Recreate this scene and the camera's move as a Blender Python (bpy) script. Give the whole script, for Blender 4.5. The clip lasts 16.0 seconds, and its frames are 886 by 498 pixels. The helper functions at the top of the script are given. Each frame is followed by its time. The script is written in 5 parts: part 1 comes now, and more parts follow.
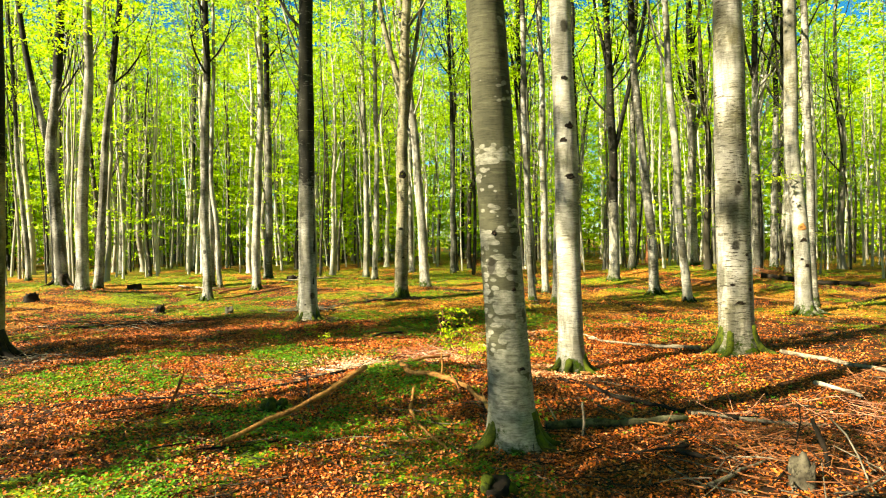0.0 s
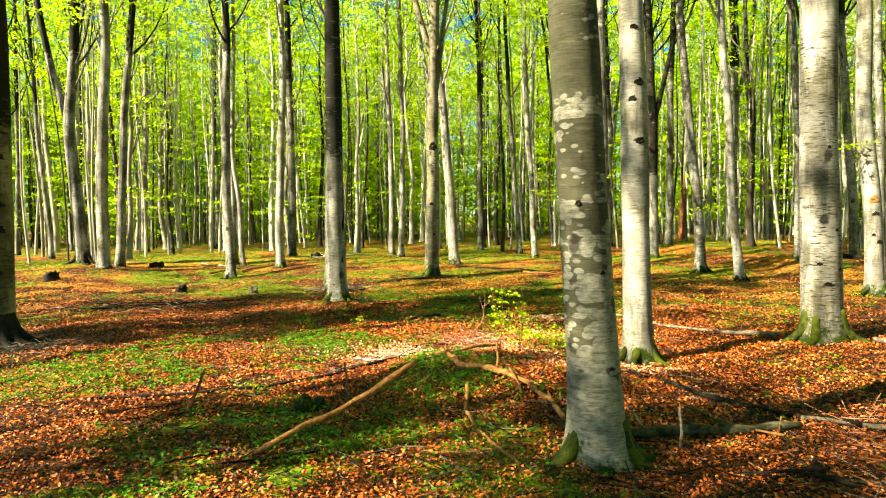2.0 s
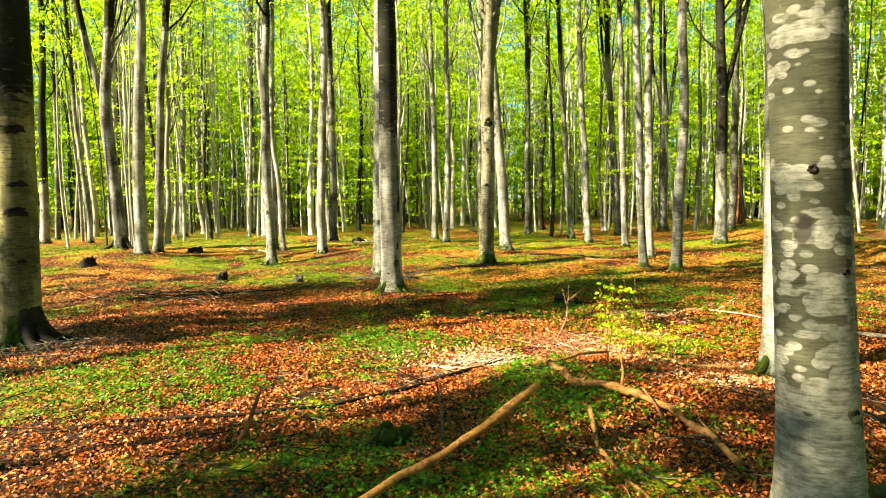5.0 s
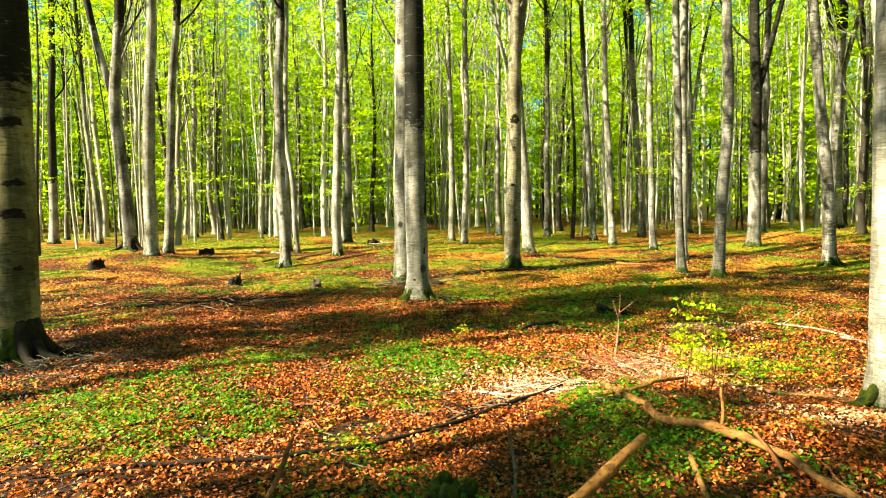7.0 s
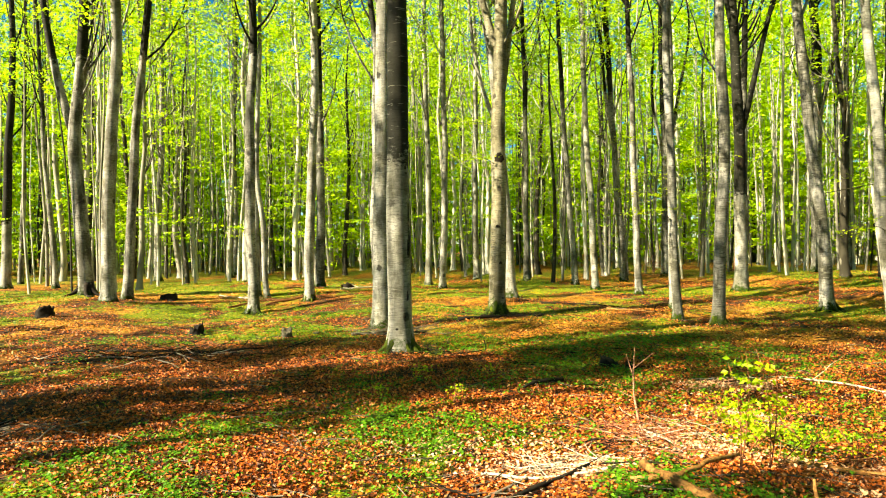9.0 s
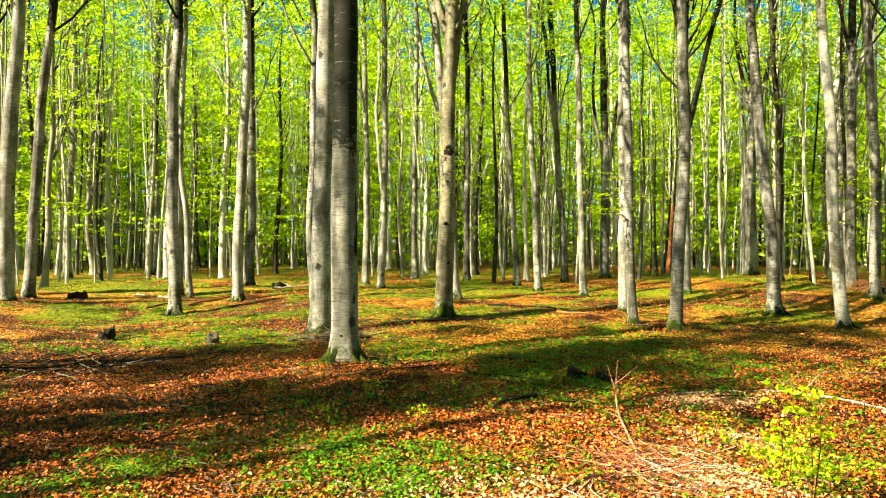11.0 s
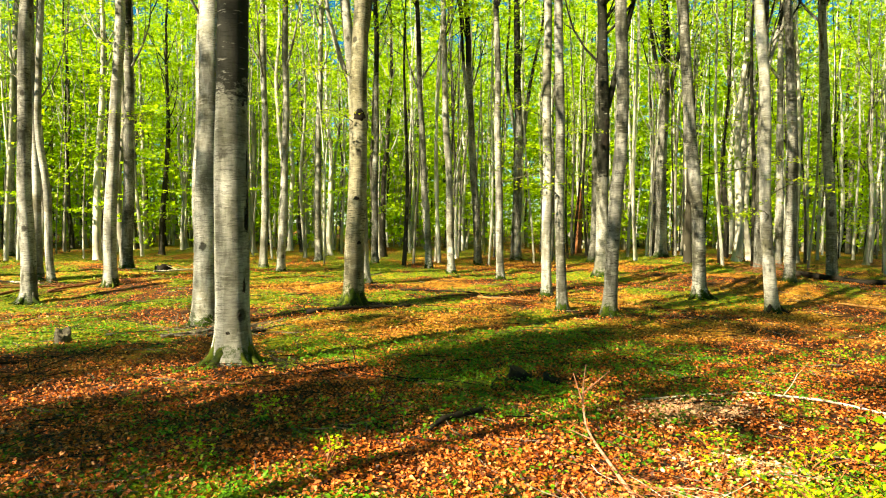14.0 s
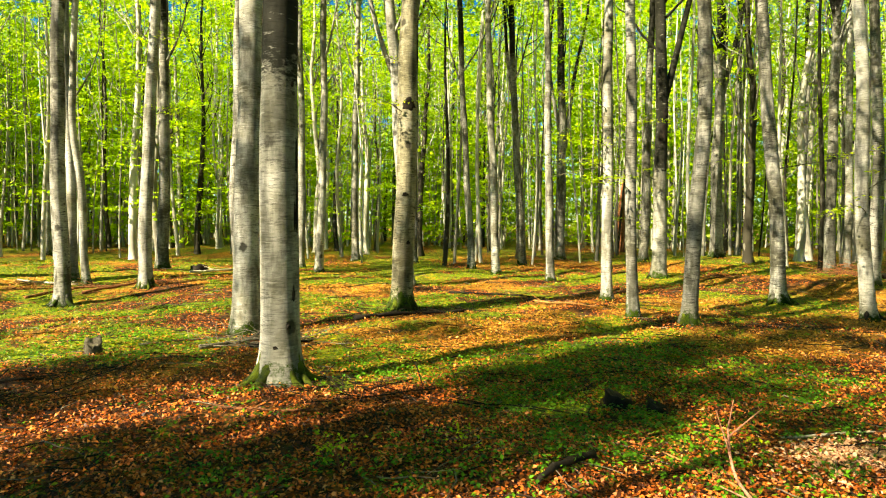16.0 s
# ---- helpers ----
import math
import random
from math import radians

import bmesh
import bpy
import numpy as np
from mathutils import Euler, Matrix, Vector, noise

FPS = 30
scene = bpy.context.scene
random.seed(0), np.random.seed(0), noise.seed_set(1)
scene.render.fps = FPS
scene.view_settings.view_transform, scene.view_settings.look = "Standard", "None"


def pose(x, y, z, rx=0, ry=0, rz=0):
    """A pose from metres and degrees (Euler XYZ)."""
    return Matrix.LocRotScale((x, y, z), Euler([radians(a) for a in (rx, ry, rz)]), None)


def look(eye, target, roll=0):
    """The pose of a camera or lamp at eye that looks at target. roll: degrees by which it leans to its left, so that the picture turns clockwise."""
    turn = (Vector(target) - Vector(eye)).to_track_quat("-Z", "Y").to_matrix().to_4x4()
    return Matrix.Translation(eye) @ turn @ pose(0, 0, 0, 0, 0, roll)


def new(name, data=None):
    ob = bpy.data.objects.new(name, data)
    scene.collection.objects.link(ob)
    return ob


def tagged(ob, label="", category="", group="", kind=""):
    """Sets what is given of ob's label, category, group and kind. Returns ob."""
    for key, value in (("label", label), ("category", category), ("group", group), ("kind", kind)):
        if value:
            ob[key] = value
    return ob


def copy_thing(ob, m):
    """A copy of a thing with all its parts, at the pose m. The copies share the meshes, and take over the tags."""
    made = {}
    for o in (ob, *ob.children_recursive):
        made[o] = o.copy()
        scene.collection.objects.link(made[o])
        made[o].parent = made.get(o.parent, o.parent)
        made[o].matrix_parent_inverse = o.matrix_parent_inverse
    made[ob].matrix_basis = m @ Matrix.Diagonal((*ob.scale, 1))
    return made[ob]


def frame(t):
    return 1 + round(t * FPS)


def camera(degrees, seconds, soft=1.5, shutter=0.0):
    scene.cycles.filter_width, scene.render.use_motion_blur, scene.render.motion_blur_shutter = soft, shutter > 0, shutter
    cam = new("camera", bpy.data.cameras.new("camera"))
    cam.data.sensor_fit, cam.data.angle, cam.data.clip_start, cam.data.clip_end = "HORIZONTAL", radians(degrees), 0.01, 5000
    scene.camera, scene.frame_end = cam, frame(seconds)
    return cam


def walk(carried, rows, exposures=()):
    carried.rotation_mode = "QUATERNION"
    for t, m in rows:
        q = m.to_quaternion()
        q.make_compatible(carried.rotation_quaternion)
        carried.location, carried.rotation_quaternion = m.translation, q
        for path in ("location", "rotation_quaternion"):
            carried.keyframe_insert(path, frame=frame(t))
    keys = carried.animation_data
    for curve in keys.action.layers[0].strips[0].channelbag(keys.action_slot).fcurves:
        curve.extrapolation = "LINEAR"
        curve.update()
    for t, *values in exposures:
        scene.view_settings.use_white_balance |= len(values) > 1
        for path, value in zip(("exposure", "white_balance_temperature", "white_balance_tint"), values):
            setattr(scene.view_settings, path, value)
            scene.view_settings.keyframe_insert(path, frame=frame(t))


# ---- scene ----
cam = camera(69.4, 16.0, 1.15)

PATH = [
    (0, (-0.057, -0.154, 1.837), (-0.087, 1.846, 1.808), -0.8),
    (0.5, (-0.168, 0.161, 1.793), (-0.211, 2.16, 1.733), -0.9),
    (1, (-0.263, 0.414, 1.833), (-0.342, 2.411, 1.759), -1.0),
    (1.5, (-0.353, 0.648, 1.838), (-0.449, 2.644, 1.74), -1.0),
    (2, (-0.445, 0.842, 1.812), (-0.539, 2.837, 1.711), -1.0),
    (2.5, (-0.64, 1.114, 1.794), (-0.761, 3.108, 1.699), -1.1),
    (3, (-0.753, 1.309, 1.806), (-0.891, 3.303, 1.728), -1.0),
    (3.5, (-0.845, 1.526, 1.772), (-1.005, 3.517, 1.667), -1.2),
    (6, (-1.409, 2.645, 1.765), (-1.627, 4.627, 1.609), -1.0),
    (6.5, (-1.532, 2.854, 1.749), (-1.764, 4.834, 1.588), -1.1),
    (7, (-1.632, 3.034, 1.79), (-1.854, 5.017, 1.643), -1.0),
    (7.5, (-1.741, 3.299, 1.73), (-1.943, 5.285, 1.61), -1.1),
    (8, (-1.796, 3.543, 1.78), (-1.964, 5.533, 1.68), -1.0),
    (8.5, (-1.861, 3.787, 1.725), (-2.011, 5.781, 1.661), -1.0),
    (9, (-1.963, 4.023, 1.763), (-2.096, 6.019, 1.75), -0.9),
    (9.2, (-2.0, 4.088, 1.832), (-2.124, 6.084, 1.836), -0.8),
    (11.3, (-2.346, 5.176, 1.695), (-2.237, 7.173, 1.666), -0.2),
    (11.5, (-2.349, 5.25, 1.671), (-2.226, 7.246, 1.634), -0.4),
    (12, (-2.353, 5.566, 1.685), (-2.181, 7.558, 1.643), -0.3),
    (12.5, (-2.366, 5.828, 1.661), (-2.118, 7.812, 1.623), 0.0),
    (13, (-2.415, 6.113, 1.707), (-2.112, 8.089, 1.657), 0.1),
    (13.5, (-2.43, 6.364, 1.672), (-2.079, 8.331, 1.606), 0.4),
    (14, (-2.387, 6.706, 1.651), (-2.008, 8.669, 1.579), 0.5),
    (14.5, (-2.43, 6.937, 1.649), (-2.054, 8.9, 1.573), 0.6),
    (15, (-2.549, 7.28, 1.651), (-2.195, 9.247, 1.573), 0.5),
    (15.5, (-2.621, 7.506, 1.654), (-2.304, 9.48, 1.581), 0.4),
    (16, (-2.683, 7.818, 1.649), (-2.395, 9.796, 1.571), 0.4),
]
walk(cam, [(t, look(eye, target, roll)) for t, eye, target, roll in PATH], [(0, 2.50, 8200, 2), (6, 2.58, 8200, 2), (9, 2.48, 8200, 2), (16, 2.38, 8200, 2)])

# ---- light ----
SUN_FROM = Vector((-0.70, -0.394, 0.584)).normalized()
sun = new("sun", bpy.data.lights.new("sun", "SUN"))
sun.data.energy, sun.data.angle, sun.data.color = 5.0, radians(0.53), (1.0, 0.90, 0.74)
sun.matrix_world = look((-40, -20, 40), Vector((-40, -20, 40)) - SUN_FROM)
world = bpy.data.worlds.new("spring_sky")
scene.world = world
world.use_nodes = True
sky = world.node_tree.nodes.new("ShaderNodeTexSky")
sky.sky_type, sky.sun_disc = "NISHITA", False
sky.sun_elevation = math.asin(SUN_FROM.z)
sky.sun_rotation = math.atan2(SUN_FROM.x, SUN_FROM.y)
sky.air_density, sky.dust_density, sky.ozone_density = 0.75, 0.1, 4.0
back = world.node_tree.nodes["Background"]
back.inputs["Strength"].default_value = 0.035
deep_blue = world.node_tree.nodes.new("ShaderNodeHueSaturation")
deep_blue.inputs["Saturation"].default_value = 1.35
deep_blue.inputs["Hue"].default_value = 0.485
world.node_tree.links.new(sky.outputs["Color"], deep_blue.inputs["Color"])
world.node_tree.links.new(deep_blue.outputs["Color"], back.inputs["Color"])


# ---- materials ----
class Nodes:
    """A small helper to write node materials in few lines."""

    def __init__(self, name):
        self.mat = bpy.data.materials.new(name)
        self.mat.use_nodes = True
        self.tree = self.mat.node_tree
        self.bsdf = self.tree.nodes["Principled BSDF"]
        self.out = self.tree.nodes["Material Output"]

    def add(self, kind, **values):
        node = self.tree.nodes.new(kind)
        for key, value in values.items():
            node.inputs[key.replace("_", " ")].default_value = value
        return node

    def link(self, a, b):
        self.tree.links.new(a, b)

    def coords(self, scale=(1, 1, 1), spread=37.0):
        tex = self.add("ShaderNodeTexCoord")
        info = self.add("ShaderNodeObjectInfo")
        mul = self.add("ShaderNodeMath")
        mul.operation = "MULTIPLY"
        mul.inputs[1].default_value = spread
        self.link(info.outputs["Random"], mul.inputs[0])
        move = self.add("ShaderNodeVectorMath")
        self.link(tex.outputs["Object"], move.inputs[0])
        self.link(mul.outputs[0], move.inputs[1])
        m = self.add("ShaderNodeMapping")
        m.inputs["Scale"].default_value = scale
        self.link(move.outputs[0], m.inputs["Vector"])
        return m.outputs["Vector"]

    def noise(self, vec, scale, detail=3.0, rough=0.55):
        n = self.add("ShaderNodeTexNoise", Scale=scale, Detail=detail, Roughness=rough)
        self.link(vec, n.inputs["Vector"])
        return n.outputs["Fac"]

    def ramp(self, fac, stops):
        r = self.add("ShaderNodeValToRGB")
        e = r.color_ramp.elements
        while len(e) < len(stops):
            e.new(0.5)
        for el, (p, c) in zip(e, stops):
            el.position = p
            el.color = (*c, 1) if isinstance(c, tuple) else (c, c, c, 1)
        self.link(fac, r.inputs["Fac"])
        return r.outputs["Color"]

    def mix(self, fac, a, b, kind="MIX"):
        m = self.add("ShaderNodeMix")
        m.data_type, m.blend_type = "RGBA", kind
        for sock, value in ((m.inputs[0], fac), (m.inputs[6], a), (m.inputs[7], b)):
            if isinstance(value, (int, float)):
                sock.default_value = value
            elif isinstance(value, tuple):
                sock.default_value = (*value, 1)
            else:
                self.link(value, sock)
        return m.outputs[2]

    def math(self, kind, a, b):
        m = self.add("ShaderNodeMath")
        m.operation = kind
        for sock, value in zip(m.inputs, (a, b)):
            if isinstance(value, (int, float)):
                sock.default_value = value
            else:
                self.link(value, sock)
        return m.outputs[0]

    def tone(self, color, value=0.62, saturation=1.06):
        t = self.add("ShaderNodeHueSaturation", Value=value, Saturation=saturation)
        self.link(color, t.inputs["Color"])
        return t.outputs["Color"]

    def done(self, color, rough=0.85, bump=None, strength=0.3, distance=0.01, spec=0.25, value=0.62):
        self.bsdf.inputs["Roughness"].default_value = rough
        self.bsdf.inputs["Specular IOR Level"].default_value = spec
        self.link(self.tone(color, value), self.bsdf.inputs["Base Color"])
        if bump is not None:
            b = self.add("ShaderNodeBump", Strength=strength, Distance=distance)
            self.link(bump, b.inputs["Height"])
            self.link(b.outputs["Normal"], self.bsdf.inputs["Normal"])
        return self.mat


def bark_material(name, light, dark, lichen=0.5, algae_and_shade=None, moss=0.25, streaks=0.5, low_lichen=0.0, grain=4.2, stain=0.6):
    """Smooth beech bark: grey-beige skin, fine level streaks, pale lichen, moss at the foot."""
    n = Nodes(name)
    v = n.coords()
    streak_v = n.coords((5.0, 5.0, 36.0))
    big = n.noise(v, 1.5, 5, 0.65)
    color = n.ramp(big, [(0.36, dark), (0.60, light)])
    fine = n.noise(streak_v, 1.4, 4, 0.65)
    cracks = n.ramp(fine, [(0.40, 1.0), (0.47, 0.0)])
    rough_zone = n.ramp(n.noise(n.coords((1, 1, 0.8)), 1.6, 2), [(0.36, 0.25), (0.56, 1.0)])
    color = n.mix(n.math("MULTIPLY", n.math("MULTIPLY", cracks, streaks), rough_zone), color, tuple(0.22 * c for c in dark))
    lens = n.noise(n.coords((5.0, 5.0, 34.0)), 1.0, 2, 0.5)
    color = n.mix(n.math("MULTIPLY", n.ramp(lens, [(0.62, 0.0), (0.68, 1.0)]), 0.45), color, tuple(min(0.9, 1.35 * c) for c in light))
    tex = n.add("ShaderNodeTexCoord")
    split = n.add("ShaderNodeSeparateXYZ")
    n.link(tex.outputs["Object"], split.inputs[0])
    spots = n.noise(n.coords((1, 1, 1.9)), grain, 2, 0.5)
    if low_lichen:
        # the crust closes towards the foot
        spots = n.math("ADD", spots, n.math("MULTIPLY", n.math("SUBTRACT", 2.95, split.outputs["Z"]), low_lichen))
        disc = n.add("ShaderNodeTexVoronoi", Scale=1.0, Randomness=1.0)
        disc.feature = "SMOOTH_F1"
        disc.inputs["Smoothness"].default_value = 0.25
        n.link(n.coords((11.0, 11.0, 19.0)), disc.inputs["Vector"])
        spots = n.math("ADD", spots, n.math("MULTIPLY", n.math("SUBTRACT", 0.42, disc.outputs["Distance"]), 0.30))
    pale = n.mix(n.ramp(n.noise(n.coords((1, 1, 2.2)), 13.0, 5, 0.7), [(0.36, 0.0), (0.62, 1.0)]), (0.24, 0.245, 0.195), (0.62, 0.62, 0.55))
    color = n.mix(n.math("MULTIPLY", n.ramp(spots, [(0.575, 0.0), (0.60, 1.0)]), lichen), color, pale)
    hair = n.noise(n.coords((8.0, 8.0, 95.0)), 1.0, 3, 0.6)
    color = n.mix(n.math("MULTIPLY", n.ramp(hair, [(0.38, 1.0), (0.46, 0.0)]), 0.42), color, tuple(0.30 * c for c in dark))
    eye = n.add("ShaderNodeTexVoronoi", Scale=1.0, Randomness=1.0)
    n.link(n.coords((2.0, 2.0, 1.5)), eye.inputs["Vector"])
    wear = n.math("ADD", eye.outputs["Distance"], n.math("MULTIPLY", n.math("SUBTRACT", n.noise(v, 14.0, 3), 0.5), 0.16))
    color = n.mix(n.math("MULTIPLY", n.ramp(wear, [(0.09, 1.0), (0.14, 0.0)]), 0.85), color, (0.025, 0.022, 0.017))
    film = n.noise(n.coords((1, 1, 0.22)), 3.6, 5, 0.68)
    color = n.mix(n.math("MULTIPLY", n.ramp(film, [(0.45, 0.0), (0.57, 1.0)]), stain), color, (0.030, 0.031, 0.019))
    ragged = n.math("MULTIPLY", n.math("SUBTRACT", n.noise(v, 6.0, 7, 0.78), 0.5), 1.0)
    if algae_and_shade is not None:
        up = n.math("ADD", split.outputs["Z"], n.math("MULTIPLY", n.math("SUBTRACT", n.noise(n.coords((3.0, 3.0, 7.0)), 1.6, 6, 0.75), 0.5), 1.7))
        up = n.math("SUBTRACT", up, algae_and_shade)
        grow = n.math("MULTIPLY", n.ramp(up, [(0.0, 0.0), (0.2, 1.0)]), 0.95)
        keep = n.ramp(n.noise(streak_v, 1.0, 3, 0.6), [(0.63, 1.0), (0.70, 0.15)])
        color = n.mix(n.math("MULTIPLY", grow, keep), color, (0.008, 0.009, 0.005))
    if moss > 0:
        low = n.math("SUBTRACT", moss, n.math("SUBTRACT", split.outputs["Z"], n.math("MULTIPLY", ragged, 1.5)))
        green = n.ramp(n.noise(v, 24.0, 5, 0.7), [(0.35, (0.004, 0.010, 0.001)), (0.70, (0.042, 0.078, 0.004))])
        color = n.mix(n.ramp(low, [(0.0, 0.0), (0.16, 1.0)]), color, green)
    height = n.mix(0.5, fine, n.noise(v, 28.0, 3))
    return n.done(color, 0.85, height, 0.5, 0.012, 0.12)


def leaf_material(name, deep, bright, glow=0.5, rough=0.5, straw=None):
    """Thin leaves that let the light through."""
    n = Nodes(name)
    geo = n.add("ShaderNodeNewGeometry")
    stops = [(0.0, deep), (1.0, bright)] if straw is None else [(0.0, deep), (0.30, tuple(0.14 * a for a in bright)), (0.48, tuple(0.5 * a for a in bright)), (0.76, bright), (0.92, (0.70, 0.22, 0.055)), (1.0, straw)]
    color = n.ramp(geo.outputs["Random Per Island"], stops)
    info = n.add("ShaderNodeObjectInfo")
    color = n.mix(n.math("MULTIPLY", info.outputs["Random"], 0.45 if straw is None else 0.08), color, tuple(0.6 * a + 0.4 * b for a, b in zip(deep, bright)))
    color = n.tone(color, 0.86, 1.0)
    n.link(color, n.bsdf.inputs["Base Color"])
    n.bsdf.inputs["Roughness"].default_value = rough
    n.bsdf.inputs["Specular IOR Level"].default_value = 0.3
    t = n.add("ShaderNodeBsdfTranslucent")
    n.link(color, t.inputs["Color"])
    mixed = n.add("ShaderNodeMixShader")
    mixed.inputs[0].default_value = glow
    n.link(n.bsdf.outputs[0], mixed.inputs[1])
    n.link(t.outputs[0], mixed.inputs[2])
    n.link(mixed.outputs[0], n.out.inputs["Surface"])
    return n.mat


def litter_ground_material():
    n = Nodes("leaf_litter_soil")
    v = n.coords(spread=0.0)
    cells = n.add("ShaderNodeTexVoronoi", Scale=17.0, Randomness=1.0)
    warp = n.add("ShaderNodeVectorMath")
    wob = n.add("ShaderNodeTexNoise", Scale=9.0, Detail=2.0)
    n.link(v, wob.inputs["Vector"])
    sc = n.add("ShaderNodeVectorMath")
    sc.operation = "SCALE"
    sc.inputs["Scale"].default_value = 0.10
    n.link(wob.outputs["Color"], sc.inputs[0])
    n.link(v, warp.inputs[0])
    n.link(sc.outputs[0], warp.inputs[1])
    n.link(warp.outputs[0], cells.inputs["Vector"])
    one = n.add("ShaderNodeSeparateColor")
    n.link(cells.outputs["Color"], one.inputs[0])
    leaf = n.ramp(one.outputs[0], [(0.0, (0.010, 0.004, 0.002)), (0.40, (0.09, 0.022, 0.005)), (0.72, (0.40, 0.105, 0.016)), (1.0, (0.60, 0.25, 0.08))])
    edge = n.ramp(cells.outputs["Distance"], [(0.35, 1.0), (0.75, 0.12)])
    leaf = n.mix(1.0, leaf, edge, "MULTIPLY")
    # near-black mixed into the humus paints the deep shadow between loose leaves
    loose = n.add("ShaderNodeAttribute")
    loose.attribute_name = "leaf_gap_shade"
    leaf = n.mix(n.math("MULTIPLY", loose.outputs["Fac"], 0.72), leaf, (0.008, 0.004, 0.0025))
    # gold mixed in paints the overexposed look of sunlit litter
    gold = n.add("ShaderNodeAttribute")
    gold.attribute_name = "gold"
    leaf = n.mix(n.math("MULTIPLY", gold.outputs["Fac"], 0.55), leaf, n.ramp(one.outputs[0], [(0.0, (0.14, 0.05, 0.008)), (0.4, (0.50, 0.22, 0.03)), (1.0, (0.78, 0.46, 0.12))]))
    fine = n.noise(v, 5.5, 8, 0.82)
    moss = n.add("ShaderNodeAttribute")
    moss.attribute_name = "moss"
    mask = n.math("ADD", n.math("MULTIPLY", moss.outputs["Fac"], 0.72), n.math("MULTIPLY", n.math("SUBTRACT", fine, 0.5), 4.2))
    green = n.ramp(n.noise(v, 16.0, 4, 0.7), [(0.34, (0.006, 0.020, 0.002)), (0.47, (0.05, 0.125, 0.008)), (0.57, (0.17, 0.215, 0.012)), (0.70, (0.52, 0.40, 0.03))])
    color = n.mix(n.ramp(mask, [(0.32, 0.0), (0.55, 0.85)]), leaf, green)
    soil = n.noise(v, 1.7, 4, 0.65)
    color = n.mix(n.ramp(soil, [(0.54, 0.0), (0.70, 0.75)]), color, (0.03, 0.016, 0.008))
    height = n.mix(0.4, one.outputs[1], n.noise(v, 30.0, 3))
    return n.done(color, 0.85, height, 0.7, 0.03, 0.2, 0.85)


def wood_material(name, light, dark, grain=30.0):
    n = Nodes(name)
    v = n.coords((1, 1, 1))
    color = n.ramp(n.noise(n.coords((2.5, 2.5, 2.5)), 3.0, 4), [(0.3, dark), (0.66, light)])
    fine = n.noise(v, grain, 4, 0.7)
    color = n.mix(n.math("MULTIPLY", n.ramp(fine, [(0.35, 1.0), (0.5, 0.0)]), 0.6), color, tuple(0.35 * c for c in dark))
    left = n.noise(v, 9.0, 3, 0.6)
    color = n.mix(n.math("MULTIPLY", n.ramp(left, [(0.56, 0.0), (0.62, 1.0)]), 0.75), color, tuple(0.45 * c for c in dark))
    return n.done(color, 0.85, fine, 0.5, 0.01, 0.2)


# BARK turns near-black above 8 m: canopy shade painted in together with algae
BARK = bark_material("beech_bark", (0.485, 0.482, 0.46), (0.125, 0.122, 0.095), 0.45, 8.0, 0.24, streaks=0.9, stain=0.75)
BARK_PALE = bark_material("pale_beech_bark", (0.60, 0.60, 0.575), (0.21, 0.202, 0.15), 0.45, None, 0.22, streaks=0.65, stain=0.6)
BARK_LINED = bark_material("finely_cracked_beech_bark", (0.57, 0.56, 0.52), (0.20, 0.19, 0.125), 0.45, None, 0.22, streaks=1.0, stain=0.6)
BARK_SMOOTH = bark_material("smooth_pale_beech_bark", (0.51, 0.508, 0.475), (0.20, 0.192, 0.135), 0.35, None, 0.22, streaks=0.45, stain=0.55)
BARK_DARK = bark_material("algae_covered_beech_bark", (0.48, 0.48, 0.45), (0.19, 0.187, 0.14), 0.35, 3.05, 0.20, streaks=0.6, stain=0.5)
BARK_LICHEN = bark_material("lichen_spotted_beech_bark", (0.118, 0.120, 0.080), (0.050, 0.053, 0.034), 0.60, None, 0.15, streaks=0.35, low_lichen=0.115, grain=2.6, stain=0.25)
BARK_OLIVE = bark_material("olive_beech_bark", (0.34, 0.32, 0.16), (0.12, 0.115, 0.055), 0.25, 3.1, 0.22, streaks=0.8)
BARK_MOSSY = bark_material("mossy_footed_beech_bark", (0.44, 0.41, 0.30), (0.14, 0.13, 0.08), 0.35, None, 0.40, streaks=0.85, stain=0.6)


def young_bark_material(name="young_beech_bark", each=False):
    """Young stems differ: some are nearly black with algae, others pale grey."""
    n = Nodes(name)
    v = n.coords((1, 1, 0.5))
    info = n.add("ShaderNodeNewGeometry" if each else "ShaderNodeObjectInfo")
    dark = 0.13 if each else 0.27
    tone = n.ramp(info.outputs["Random Per Island" if each else "Random"], [(0.0, (0.014, 0.013, 0.008)), (dark, (0.045, 0.040, 0.026)), (dark + 0.1, (0.30, 0.29, 0.245)), (1.0, (0.80, 0.785, 0.70))])
    mottled = n.noise(v, 2.0, 3, 0.6)
    color = n.mix(n.ramp(mottled, [(0.48, 0.0), (0.62, 0.5)]), tone, (0.07, 0.065, 0.045))
    color = n.mix(n.math("MULTIPLY", n.ramp(n.noise(v, 5.0, 2), [(0.60, 0.0), (0.66, 1.0)]), 0.4), color, (0.40, 0.385, 0.33))
    return n.done(color, 0.85)


